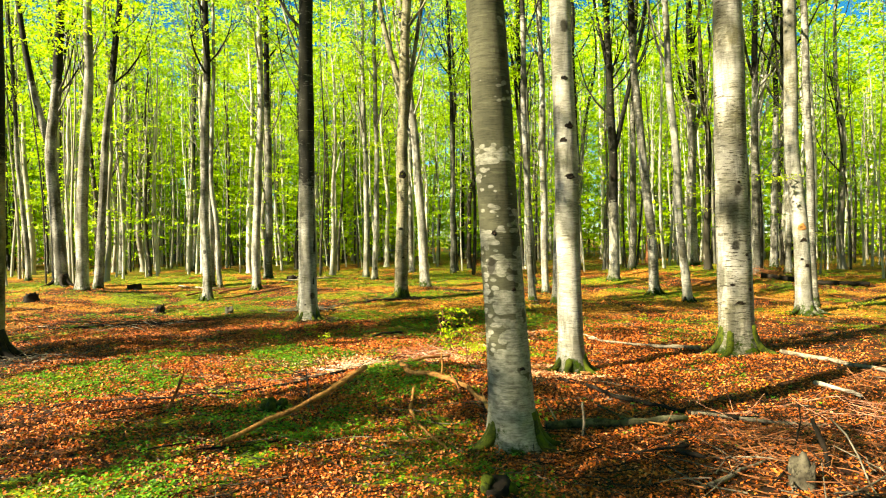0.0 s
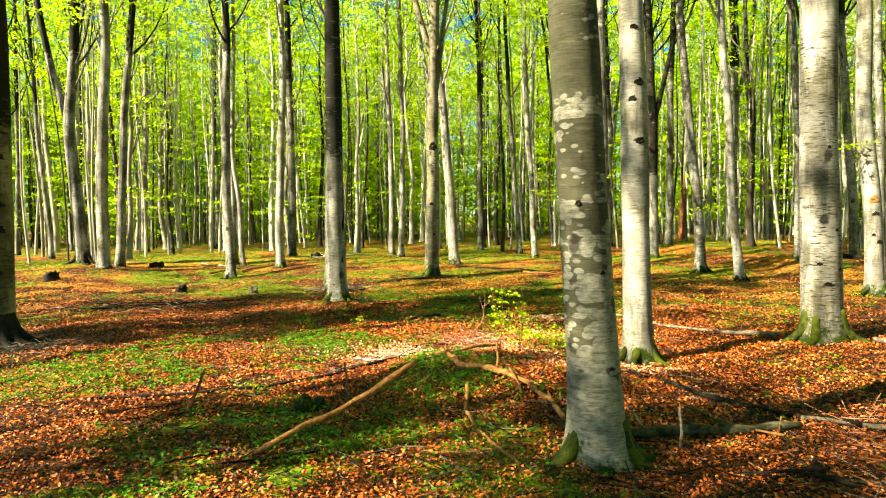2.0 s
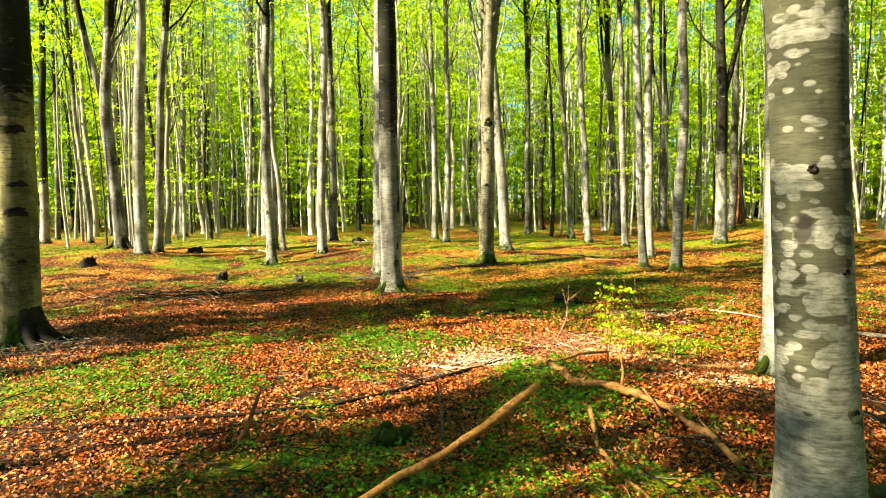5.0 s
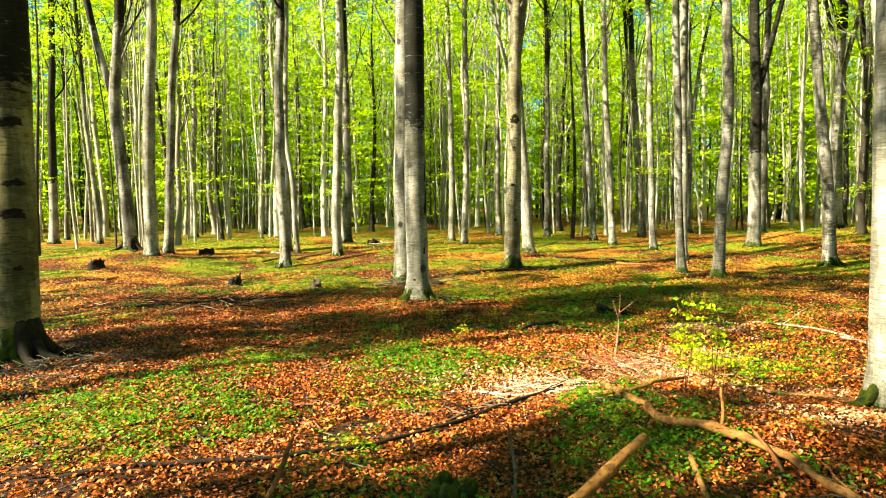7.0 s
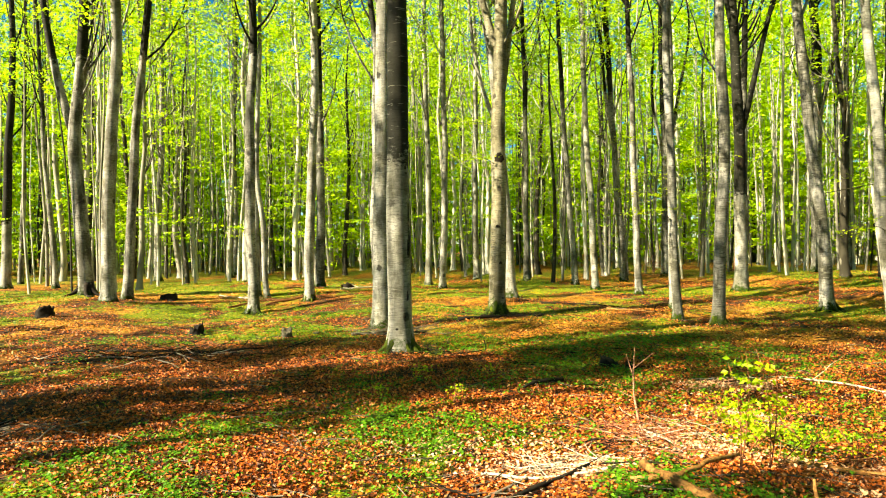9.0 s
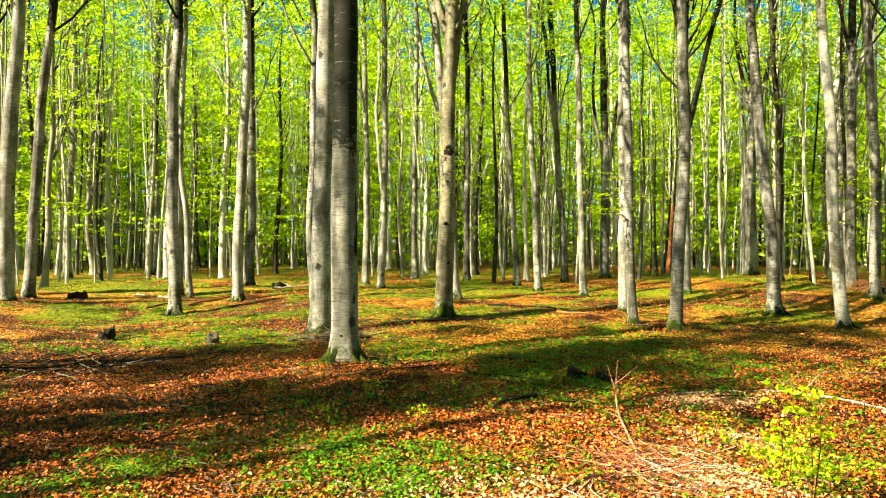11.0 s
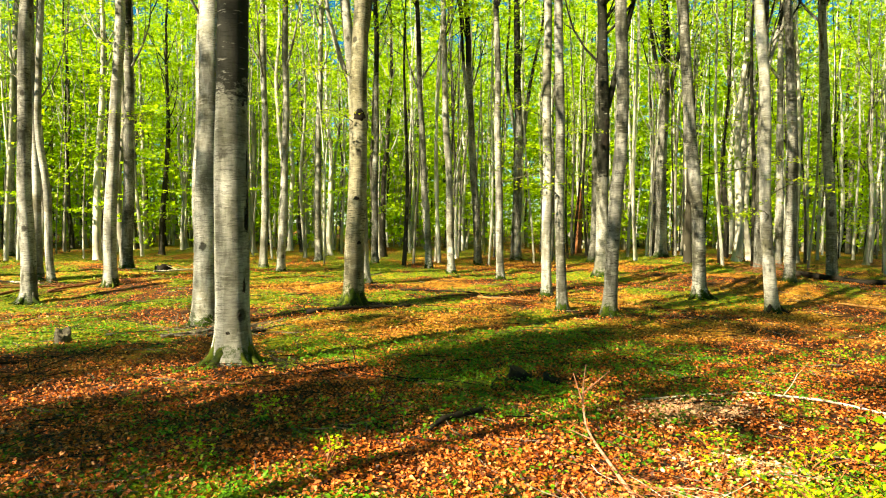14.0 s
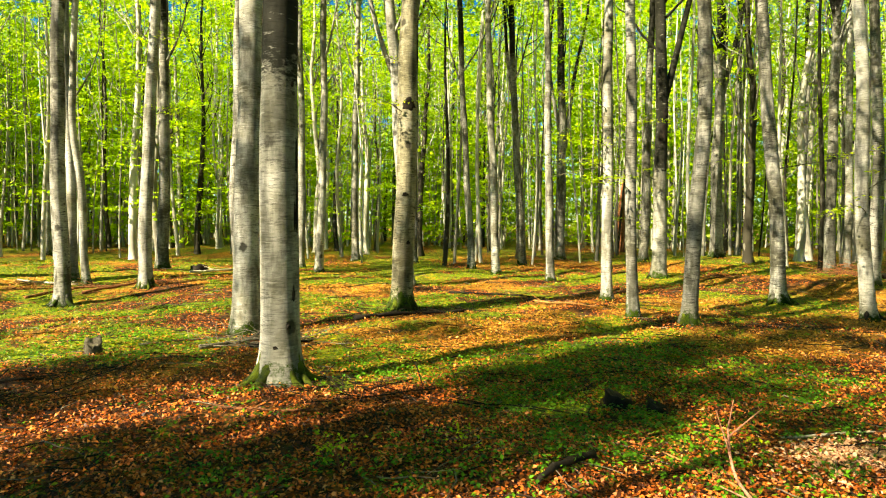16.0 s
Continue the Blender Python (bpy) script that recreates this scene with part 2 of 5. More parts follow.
BARK_FAR = young_bark_material()
BARK_POLES = young_bark_material("pole_wood_bark", True)
LEAF = leaf_material("spring_beech_leaf", (0.21, 0.45, 0.016), (0.63, 0.82, 0.040), 0.54)
LEAF_LOW = leaf_material("sapling_leaf", (0.20, 0.42, 0.012), (0.64, 0.73, 0.03), 0.5)
MOSS_TUFT = leaf_material("low_moss_shoot", (0.025, 0.085, 0.004), (0.36, 0.42, 0.02), 0.3)
HERB = leaf_material("woodland_herb_leaf", (0.010, 0.075, 0.005), (0.15, 0.38, 0.016), 0.35)
DRY = leaf_material("dry_beech_leaf", (0.02, 0.005, 0.002), (0.67, 0.148, 0.020), 0.10, 0.55, (0.78, 0.33, 0.14))
DRY_SUN_GOLD = leaf_material("sun_gold_beech_leaf", (0.06, 0.020, 0.004), (0.70, 0.30, 0.035), 0.10, 0.55, (0.86, 0.55, 0.20))
DRY_PALE = leaf_material("bleached_sun_glare_leaf", (0.52, 0.22, 0.10), (0.90, 0.58, 0.38), 0.10, 0.5)
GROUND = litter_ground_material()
WOOD_PALE = wood_material("bare_fallen_wood", (0.54, 0.28, 0.11), (0.24, 0.115, 0.04))
WOOD_MOSSY = wood_material("mossy_dark_wood", (0.17, 0.16, 0.10), (0.028, 0.034, 0.014))
WOOD_GREY = wood_material("grey_fallen_wood", (0.296, 0.26, 0.205), (0.12, 0.0988, 0.0704))
WOOD_STUMP = wood_material("weathered_stump_wood", (0.14, 0.125, 0.09), (0.03, 0.026, 0.018))
WOOD_LOG = wood_material("weathered_grey_log", (0.42, 0.355, 0.27), (0.14, 0.115, 0.08))
WOOD_DARK = wood_material("rotten_dark_wood", (0.026, 0.018, 0.011), (0.006, 0.005, 0.003))
WOOD_RED = wood_material("reddish_twig_bark", (0.404, 0.174, 0.0827), (0.183, 0.0735, 0.0368))
WOOD_PINK = wood_material("sunbleached_reddish_twig", (0.84, 0.46, 0.33), (0.50, 0.22, 0.14))
WOOD_ROSE = wood_material("reddish_brush_wood", (0.60, 0.25, 0.15), (0.30, 0.10, 0.055))
WOOD_WHITE = wood_material("bleached_twig_wood", (0.88, 0.80, 0.68), (0.55, 0.46, 0.35))
MOSS = wood_material("cushion_moss", (0.095, 0.125, 0.008), (0.012, 0.026, 0.003), 75.0)


# ---- shapes ----
def rise(x, y):
    """Height of the woodland floor: nearly level, with shallow swells."""
    z = 0.014 * np.sin(x * 4.1 + 1.3 * np.sin(y * 2.3)) * np.cos(y * 4.7 + np.sin(x * 1.9)) + 0.008 * np.sin(x * 8.3 + y * 3.1) * np.cos(y * 9.1 - x * 2.2)
    z = z + 0.05 * np.sin(x * 0.45 + 1.0) * np.cos(y * 0.37) + 0.025 * np.sin(x * 1.3 + y * 0.9) + 0.02 * np.cos(x * 0.8 - y * 1.7)
    for cx, cy, r, h in ((-9.8, 22.5, 3.2, -0.36), (-15.2, 24.4, 2.8, 0.24), (10.2, 22.6, 2.8, 0.26), (11.9, 31.0, 4.5, 0.42),
                         (-0.65, 8.0, 1.05, 0.20), (0.3, 8.0, 1.0, 0.04), (-12.0, 31.0, 4.0, 0.25), (-1.35, 11.95, 0.5, 0.10), (0.75, 11.6, 0.6, 0.06)):
        z = z + h * np.exp(-((x - cx) ** 2 + (y - cy) ** 2) / (r * r))
    return z


def floor_at(x, y):
    return float(rise(np.float64(x), np.float64(y)))


def value_noise(x, y, scale, seed):
    """Smooth random patches over the plan, between 0 and 1."""
    R = np.random.default_rng(seed)
    grid = R.uniform(0, 1, (64, 64))
    u, v = x / scale + 100.3, y / scale + 100.7
    i, j = np.floor(u).astype(int), np.floor(v).astype(int)
    fu, fv = u - i, v - j
    fu, fv = fu * fu * (3 - 2 * fu), fv * fv * (3 - 2 * fv)
    g = lambda a, b: grid[a % 64, b % 64]  # noqa: E731
    return (g(i, j) * (1 - fu) + g(i + 1, j) * fu) * (1 - fv) + (g(i, j + 1) * (1 - fu) + g(i + 1, j + 1) * fu) * fv


def bare_litter(x, y):
    """The stretch beside the path where hardly anything green grows."""
    beside = np.clip((x - 0.5) / 0.8, 0, 1) * np.clip((10.2 - y) / 1.5, 0, 1)
    beside = np.maximum(beside, 0.24 * np.clip(x / 2, 0, 1) * np.clip((26 - y) / 4, 0, 1))
    return np.maximum(beside, np.exp(-((x + 0.2) / 1.2) ** 2 - ((y - 11.3) / 0.9) ** 2))


def sun_gold_litter(x, y):
    """Share of litter given a golden overexposed-sun colour, in broad patches beyond the path."""
    g = 0.6 * value_noise(x, y, 1.7, 31) + 0.4 * value_noise(x, y, 0.6, 32)
    return np.clip((g - 0.43) / 0.20, 0, 0.85) * np.clip((y - 12.2) / 3.0, 0, 1)


def herb_cover(x, y):
    """How thickly the green herbs grow: 0 in bare litter, 1 in full patches."""
    g = 0.55 * value_noise(x, y, 1.9, 11) + 0.28 * value_noise(x, y, 0.7, 12) + 0.17 * value_noise(x, y, 0.25, 13)
    for cx, cy, rx, ry, k in ((-1.5, 15.0, 2.0, 1.0, 0.22), (-1.3, 6.4, 1.0, 0.9, 0.32), (-0.7, 7.6, 0.7, 0.6, 0.24), (-4.4, 7.6, 1.1, 1.0, 0.20), (0.3, 15.2, 2.4, 1.2, 0.30), (-4.9, 16.4, 1.2, 0.8, 0.2), (-1.2, 9.9, 1.4, 0.5, 0.12), (-3.2, 11.2, 1.6, 1.0, 0.10), (-0.3, 12.6, 0.8, 0.8, 0.14), (-4.5, 12.2, 1.6, 0.7, 0.11), (-1.9, 12.0, 1.0, 0.5, 0.06), (-5.2, 10.8, 1.5, 0.7, 0.13), (-2.9, 10.2, 1.0, 0.6, 0.12)):
        g = g + k * np.exp(-((x - cx) / rx) ** 2 - ((y - cy) / ry) ** 2)
    return np.clip((g - 0.56) / 0.22, 0, 1) * (1 - 0.75 * bare_litter(x, y))


def moss_cover(x, y):
    """How far moss and low green close over the litter; thin beside the path, wider beyond."""
    g = 0.42 * value_noise(x, y, 2.3, 14) + 0.34 * value_noise(x, y, 0.85, 15) + 0.24 * value_noise(x, y, 0.34, 16)
    g = g + 0.07 * np.clip((y - 12) / 5, 0, 1) + 0.11 * np.clip((y - 20) / 9, 0, 1) - 0.3 * bare_litter(x, y)
    for cx, cy, rx, ry, k in ((-2.6, 10.1, 1.9, 0.7, 0.20), (0.8, 10.4, 0.8, 0.8, 0.40), (0.4, 9.7, 0.6, 0.35, 0.55), (-5.0, 10.6, 2.2, 0.8, 0.12), (-1.5, 17.0, 3.0, 1.6, 0.10)):
        g = g + k * np.exp(-((x - cx) / rx) ** 2 - ((y - cy) / ry) ** 2)
    return np.clip(np.maximum((g - 0.548) / 0.17, 0.8 * herb_cover(x, y)), 0, 1)


class Shape:
    """Gathers the faces of one mesh."""

    def __init__(self):
        self.verts, self.faces, self.count = [], [], 0

    def put(self, verts, faces):
        self.verts.append(np.asarray(verts, float))
        self.faces.extend([tuple(i + self.count for i in f) for f in faces])
        self.count += len(verts)
        return self

    def tube(self, path, radii, sides=10, lobes=0.0, phase=0.0, cap=True):
        """A round limb along a path, with a root-like lobing that fades upward."""
        path = np.asarray(path, float)
        way = np.gradient(path, axis=0)
        way /= np.linalg.norm(way, axis=1)[:, None] + 1e-9
        ref = np.array([0.0, 0, 1]) if abs(way[:, 2]).mean() < 0.8 else np.array([0.0, 1, 0])
        a = np.cross(way, ref)
        a /= np.linalg.norm(a, axis=1)[:, None] + 1e-9
        b = np.cross(way, a)
        ang = np.linspace(0, 2 * np.pi, sides, endpoint=False)
        ring = np.asarray(radii)[:, None] * np.ones(sides)
        if lobes:
            fade = np.exp(-(path[:, 2] - path[0, 2]) / 0.22)[:, None]
            wave = np.maximum(0, np.cos(3 * ang + phase)) + 0.6 * np.maximum(0, np.cos(5 * ang + 2.1 * phase))
            ring = ring * (1 + lobes * fade * wave)
        v = path[:, None] + ring[..., None] * (np.cos(ang)[None, :, None] * a[:, None] + np.sin(ang)[None, :, None] * b[:, None])
        k = len(path)
        faces = [(i * sides + j, i * sides + (j + 1) % sides, (i + 1) * sides + (j + 1) % sides, (i + 1) * sides + j)
                 for i in range(k - 1) for j in range(sides)]
        if cap:
            faces += [tuple(range(sides))[::-1], tuple(range((k - 1) * sides, k * sides))]
        return self.put(v.reshape(-1, 3), faces)

    def mesh(self, name, material, smooth=True):
        me = bpy.data.meshes.new(name)
        me.from_pydata(np.concatenate(self.verts).tolist() if self.verts else [], [], self.faces)
        me.materials.append(material)
        if smooth:
            me.shade_smooth()
        me.update()
        return me


def leaves_mesh(name, centre, normal, along, size, material, width=0.55, fold=0.18, ovate=False, slim=False):
    """Many small pointed leaves in one mesh; each is two faces folded on its midrib."""
    centre, normal, along = (np.asarray(q, float) for q in (centre, normal, along))
    normal = normal / np.linalg.norm(normal, axis=1)[:, None]
    side = np.cross(normal, along)
    side /= np.linalg.norm(side, axis=1)[:, None] + 1e-9
    along = np.cross(side, normal)
    s = np.asarray(size)[:, None]
    up = normal * s * fold
    tip, tail = centre + along * s * 0.5, centre - along * s * 0.5
    left, right = centre + side * s * width * 0.5 + up, centre - side * s * width * 0.5 + up
    v = np.stack([tail, left, tip, right], 1).reshape(-1, 3)
    corners = [(0, 2, 1), (0, 3, 2)]
    if slim:
        v = np.stack([tail, left + along * s * 0.3, right + along * s * 0.5], 1).reshape(-1, 3)
        corners = [(0, 2, 1)]
    if ovate:
        # broad below the middle, the tip curled
        w, far = side * s * width * 0.5, centre + along * s * 0.22
        low_l, low_r, up_l, up_r = centre - along * s * 0.2 + w + up, centre - along * s * 0.2 - w + up, far + w * 0.85 + up, far - w * 0.85 + up
        v = np.stack([tail, low_l, up_l, tip + up * 0.8, up_r, low_r], 1).reshape(-1, 3)
        corners = [(0, 2, 1), (0, 3, 2), (0, 4, 3), (0, 5, 4)]
    me = bpy.data.meshes.new(name)
    n, k, m = len(centre), 6 if ovate else 3 if slim else 4, len(corners)
    me.vertices.add(k * n)
    me.vertices.foreach_set("co", v.ravel())
    idx = np.arange(n)[:, None] * k
    tri = np.concatenate([idx + np.array(c) for c in corners], 1).reshape(-1)
    me.loops.add(3 * m * n)
    me.loops.foreach_set("vertex_index", tri.astype(np.int32))
    me.polygons.add(m * n)
    me.polygons.foreach_set("loop_start", np.arange(0, 3 * m * n, 3, dtype=np.int32))
    me.materials.append(material)
    me.update(calc_edges=True)
    me.validate()
    return me


def part(name, data, parent, label=""):
    ob = new(name, data)
    ob.parent = parent
    return tagged(ob, label)


def thing(name, x, y, label, category, group="", z=None, turn=0.0):
    ob = new(name)
    ob.matrix_basis = pose(x, y, floor_at(x, y) if z is None else z, 0, 0, turn)
    return tagged(ob, label, category, group)


# ---- trees ----
def trunk_path(rng, lean, height, bend, step=0.45, sink=0.12, way=()):
    """The centre line of a stem from just under the floor to its top, leaning and slightly wavy."""
    z = np.concatenate([np.array([-sink, 0.0, 0.08, 0.18, 0.32, 0.5, 0.8]), np.arange(1.2, height, step), [height]])
    p1, p2, w1, w2 = rng.uniform(0, 6.28), rng.uniform(0, 6.28), rng.uniform(0.35, 0.6), rng.uniform(0.5, 0.9)
    x = lean[0] * z + bend * (np.sin(w1 * z + p1) - np.sin(p1)) + 0.3 * bend * (np.sin(1.7 * z + p2) - np.sin(p2))
    y = lean[1] * z + bend * (np.sin(w2 * z + p2) - np.sin(p2))
    if way:
        knots = np.array([(0.0, 0.0), *way])
        x = x + np.interp(z, knots[:, 0], knots[:, 1])
        for _ in range(3):
            x[2:-1] = (x[1:-2] + 2 * x[2:-1] + x[3:]) / 4
    return np.stack([x, y, z], 1)


def limb_path(start, out, length, rng, rise_rate=1.0, steps=14):
    """A limb that leaves sideways and soon sweeps upward."""
    t = np.linspace(0, 1, steps)
    spread = 1 - np.exp(-2.2 * t)
    wob = 0.03 * length * np.sin(t * rng.uniform(5, 9) + rng.uniform(0, 6)) * t
    x = start[0] + out[0] * spread + wob
    y = start[1] + out[1] * spread - wob
    z = start[2] + length * rise_rate * t
    return np.stack([x, y, z], 1)


def spray_leaves(rng, centres, per, spread, size, tilt=0.35):
    """Flat, layered sprays of leaves round the given centres."""
    centres = np.repeat(np.asarray(centres), per, axis=0)
    n = len(centres)
    r = spread * np.sqrt(rng.uniform(0, 1, n))
    a = rng.uniform(0, 2 * np.pi, n)
    off = np.stack([r * np.cos(a), r * np.sin(a), rng.normal(0, spread * 0.08, n)], 1)
    normal = np.stack([rng.normal(0, tilt, n), rng.normal(0, tilt, n), np.ones(n)], 1)
    along = np.stack([np.cos(a), np.sin(a), rng.normal(-0.15, 0.2, n)], 1)
    return centres + off, normal, along, size * rng.uniform(0.7, 1.25, n)


def crown_points(rng, low, high, radius, count):
    """Centres of sprays in a tall, uneven crown."""
    t = rng.uniform(0, 1, count) ** 0.9
    shape = np.sin(np.pi * np.clip(0.12 + 0.80 * t, 0, 1)) ** 0.7
    lop = 1 + 0.35 * np.sin(3 * t * 6.28 + rng.uniform(0, 6))
    a = rng.uniform(0, 2 * np.pi, count)
    r = radius * shape * lop * np.sqrt(rng.uniform(0.05, 1, count))
    return np.stack([r * np.cos(a), r * np.sin(a), low + t * (high - low)], 1)


def side_branches(rng, path, radii, low, high, count, reach, sides=5, each=False):
    """Slim, steep branches off a stem, in one shape or one by one."""
    s, every = Shape(), []
    for _ in range(count):
        if each:
            s = Shape()
            every.append(s)
        z = rng.uniform(low, high)
        i = int(np.clip(np.searchsorted(path[:, 2], z), 1, len(path) - 1))
        a = rng.uniform(0, 6.28)
        long = reach * rng.uniform(0.6, 1.3)
        out = np.array([np.cos(a), np.sin(a)]) * long * rng.uniform(0.22, 0.55)
        p = limb_path(path[i], out, long, rng, 1.0, 7)
        r0 = min(0.045, radii[i] * 0.42)
        s.tube(p, np.linspace(r0, 0.006, 7), sides, cap=False)
        for _ in range(2):
            j = rng.integers(2, 5)
            a2 = a + rng.normal(0, 0.9)
            q = limb_path(p[j], np.array([np.cos(a2), np.sin(a2)]) * long * 0.35, long * 0.4, rng, 0.9, 5)
            s.tube(q, np.linspace(r0 * 0.5, 0.004, 5), 3, cap=False)
    return every if each else s


STEMS = {}
CROWNS = []
rng = np.random.default_rng(5)
for k in range(6):
    pts = crown_points(rng, 0.0, 12.0, 2.9, 105)
    CROWNS.append(leaves_mesh("beech_crown", *spray_leaves(rng, pts, 34, 0.60, 0.15, 0.42), LEAF, 0.62, slim=True))


def beech(x, y, d, lean=(0.0, 0.0), height=21.0, bend=0.05, bark=None, limbs=(), label="", seed=None, crown_low=9.0, lobes=0.28, branches=13, sides=16, flare=0.35, way=()):
    """One tall beech: stem with root flare, the limbs of its forks, side branches and a leafy crown.
    limbs: (height, out east, out north, share of the stem's girth, length)."""
    rng = np.random.default_rng(seed if seed is not None else int(abs(x * 131 + y * 977)))
    bark = bark or BARK
    tree = thing("beech_tree", x, y, label or "tall slender beech with smooth grey bark", "tree", "beech trees of the wood")
    path = trunk_path(rng, lean, height, bend, way=way)
    z = np.maximum(path[:, 2], 0)
    r = 0.5 * d * (1.06 - 0.80 * (z / height)) * (1 + flare * np.exp(-z / 0.16))
    r *= 1 + 0.025 * np.sin(z * 2.3 + x) + 0.015 * np.sin(z * 5.1 + y)
    trunk = part("trunk", Shape().tube(path, r, sides, lobes, rng.uniform(0, 6)).mesh("trunk", bark), tree)
    STEMS[(x, y)] = (trunk, path, r)
    for zf, ox, oy, share, length in limbs:
        i = int(np.clip(np.searchsorted(path[:, 2], zf), 1, len(path) - 1))
        p = limb_path(path[i] - np.array([0, 0, 0.25]), (ox, oy), length, rng)
        rr = r[i] * share * np.linspace(1, 0.22, len(p))
        part("limb", Shape().tube(p, rr, 10).mesh("limb", bark), tree)
    low = max(4.5, height * 0.30)
    if branches > 6:
        for s in side_branches(rng, path, r, low, height * 0.96, branches, 3.4, each=True):
            part("branch", s.mesh("branch", bark), tree)
    else:
        tagged(part("branchwork", side_branches(rng, path, r, low, height * 0.96, branches, 3.4).mesh("branchwork", bark), tree), kind="stuff")
    crown = part("crown", CROWNS[rng.integers(len(CROWNS))], tree, "thin crown of fresh yellow-green leaves")
    top = path[int(len(path) * 0.75)]
    crown.matrix_basis = Matrix.Translation((top[0], top[1], crown_low)) @ Matrix.Rotation(rng.uniform(0, 6.28), 4, "Z") @ Matrix.Diagonal((1, 1, (height + 1.5 - crown_low) / 12.0, 1))
    return tree


# ground
def axis(inner_low, inner_high, step, far):
    inside = np.arange(inner_low, inner_high + step / 2, step)
    grow = np.cumsum(step * 1.35 ** np.arange(1, 26))
    grow = grow[grow < far]
    return np.concatenate([(inner_low - grow)[::-1], inside, inner_high + grow])


def build_ground():
    gx, gy = axis(-15, 15, 0.17, 1500), axis(-1, 30, 0.17, 1500)
    X, Y = np.meshgrid(gx, gy)
    R = np.random.default_rng(3)
    Z = rise(X, Y) + R.normal(0, 0.009, X.shape) + 0.05 * (value_noise(X, Y, 0.42, 19) - 0.5) - 0.004
    v = np.stack([X, Y, Z], -1).reshape(-1, 3)
    w = len(gx)
    i = (np.arange(len(gy) - 1)[:, None] * w + np.arange(w - 1)[None]).reshape(-1)
    me = bpy.data.meshes.new("ground")
    me.from_pydata(v.tolist(), [], np.stack([i, i + 1, i + w + 1, i + w], 1).tolist())
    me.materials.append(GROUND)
    cover = me.attributes.new("moss", "FLOAT", "POINT")
    cover.data.foreach_set("value", moss_cover(v[:, 0], v[:, 1]).astype(np.float32))
    # humus painted near-black as shadow between loose leaves, which thin far into the wood
    loose = me.attributes.new("leaf_gap_shade", "FLOAT", "POINT")
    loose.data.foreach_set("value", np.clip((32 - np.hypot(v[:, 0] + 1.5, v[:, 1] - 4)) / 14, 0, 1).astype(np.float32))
    light = me.attributes.new("gold", "FLOAT", "POINT")
    light.data.foreach_set("value", sun_gold_litter(v[:, 0], v[:, 1]).astype(np.float32))
    me.shade_smooth()
    tagged(new("ground", me), "woodland floor of brown leaf litter with green mossy patches", "ground", kind="structure")


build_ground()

# the stems that stand near the path
beech(0.48, 5.63, 0.370, (-0.055, 0.0), bark=BARK_LICHEN, label="near leaning beech with white lichen patches and mossy foot", bend=0.02, sides=28, lobes=0.35, crown_low=10)
beech(1.60, 8.85, 0.335, (-0.013, 0.0), bark=BARK_SMOOTH, label="straight pale beech with dark mossy foot", bend=0.02, sides=24)
beech(4.32, 9.78, 0.490, (-0.016, 0.0), bark=BARK_LINED, label="thick pale beech with finely cracked bark", bend=0.02, sides=28)
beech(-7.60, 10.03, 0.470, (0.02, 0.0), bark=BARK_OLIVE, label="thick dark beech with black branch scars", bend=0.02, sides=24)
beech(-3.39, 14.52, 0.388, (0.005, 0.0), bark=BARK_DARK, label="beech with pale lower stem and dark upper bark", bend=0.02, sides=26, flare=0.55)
beech(-4.30, 18.18, 0.410, (0.016, 0.0), bark=BARK_PALE, label="straight white-barked beech behind a darker stem", bend=0.02, sides=20)
beech(-1.70, 20.04, 0.396, (0.04, 0.0), bark=BARK_MOSSY, bend=0.05, label="forked beech with a thick green moss collar", sides=20,
      limbs=[(6.6, -1.3, 0.1, 0.62, 9), (5.0, 0.9, 0.2, 0.5, 9)])
beech(8.24, 15.05, 0.353, (-0.030, 0.0), bark=BARK_SMOOTH, label="leaning grey beech with a knotty scar", bend=0.08, sides=20)
beech(9.27, 16.5, 0.206, (-0.02, 0.0))
beech(-15.68, 25.18, 0.482, (0.0, 0.0), label="beech forked low into two steep limbs", limbs=[(5.4, -1.9, 0.0, 0.75, 12)], bend=0.03, way=((5.6, -0.42), (7.5, -0.05), (11.5, 0.25)))
beech(-14.07, 23.78, 0.430, (0.045, 0.0), bark=BARK_PALE)
beech(-14.07, 24.85, 0.318, (0.102, 0.0), label="slim beech leaning beside its neighbour")
beech(-20.24, 38.63, 0.378, (0.04, 0.0), bark=BARK_PALE, limbs=[(8, 0.9, 0, 0.6, 9), (8.6, -0.7, 0, 0.5, 8)])
beech(-9.28, 23.7, 0.335, (0.003, 0.0), bend=0.08)
beech(-9.81, 26.5, 0.202, (0.0, 0.0), bark=BARK_PALE, bend=0.02, label="thin white beech with a crooked stem", way=((1.2, -0.12), (2.8, -0.10), (4.2, -0.40), (5.5, -0.30), (9, -0.1)))
beech(-10.35, 27.0, 0.241, (-0.002, 0.0), bark=BARK_PALE)
beech(-7.97, 25.47, 0.326, (0.030, 0.0), bark=BARK_PALE, label="white-lit beech with yellow-green moss at its foot", bend=0.05)
beech(-8.75, 29.8, 0.370, (0.011, 0.0))
beech(-5.22, 23.23, 0.232, (-0.019, 0.0), bend=0.1)
beech(-3.72, 29.70, 0.275, (0.014, 0.0), bark=BARK_PALE)
beech(-4.59, 33.2, 0.301, (0.0, 0.0), bark=BARK_PALE)
beech(-1.15, 25.03, 0.361, (-0.075, 0.0), bark=BARK_PALE, label="white beech leaning across behind another stem", limbs=[(5.5, -1.6, 0.1, 0.5, 9)])
beech(12.3, 26.0, 0.318, (0.0, 0.0), limbs=[(6.5, 1.2, 0, 0.55, 9), (7.5, -1.0, 0, 0.5, 9)], label="grey beech parted high into steep limbs")
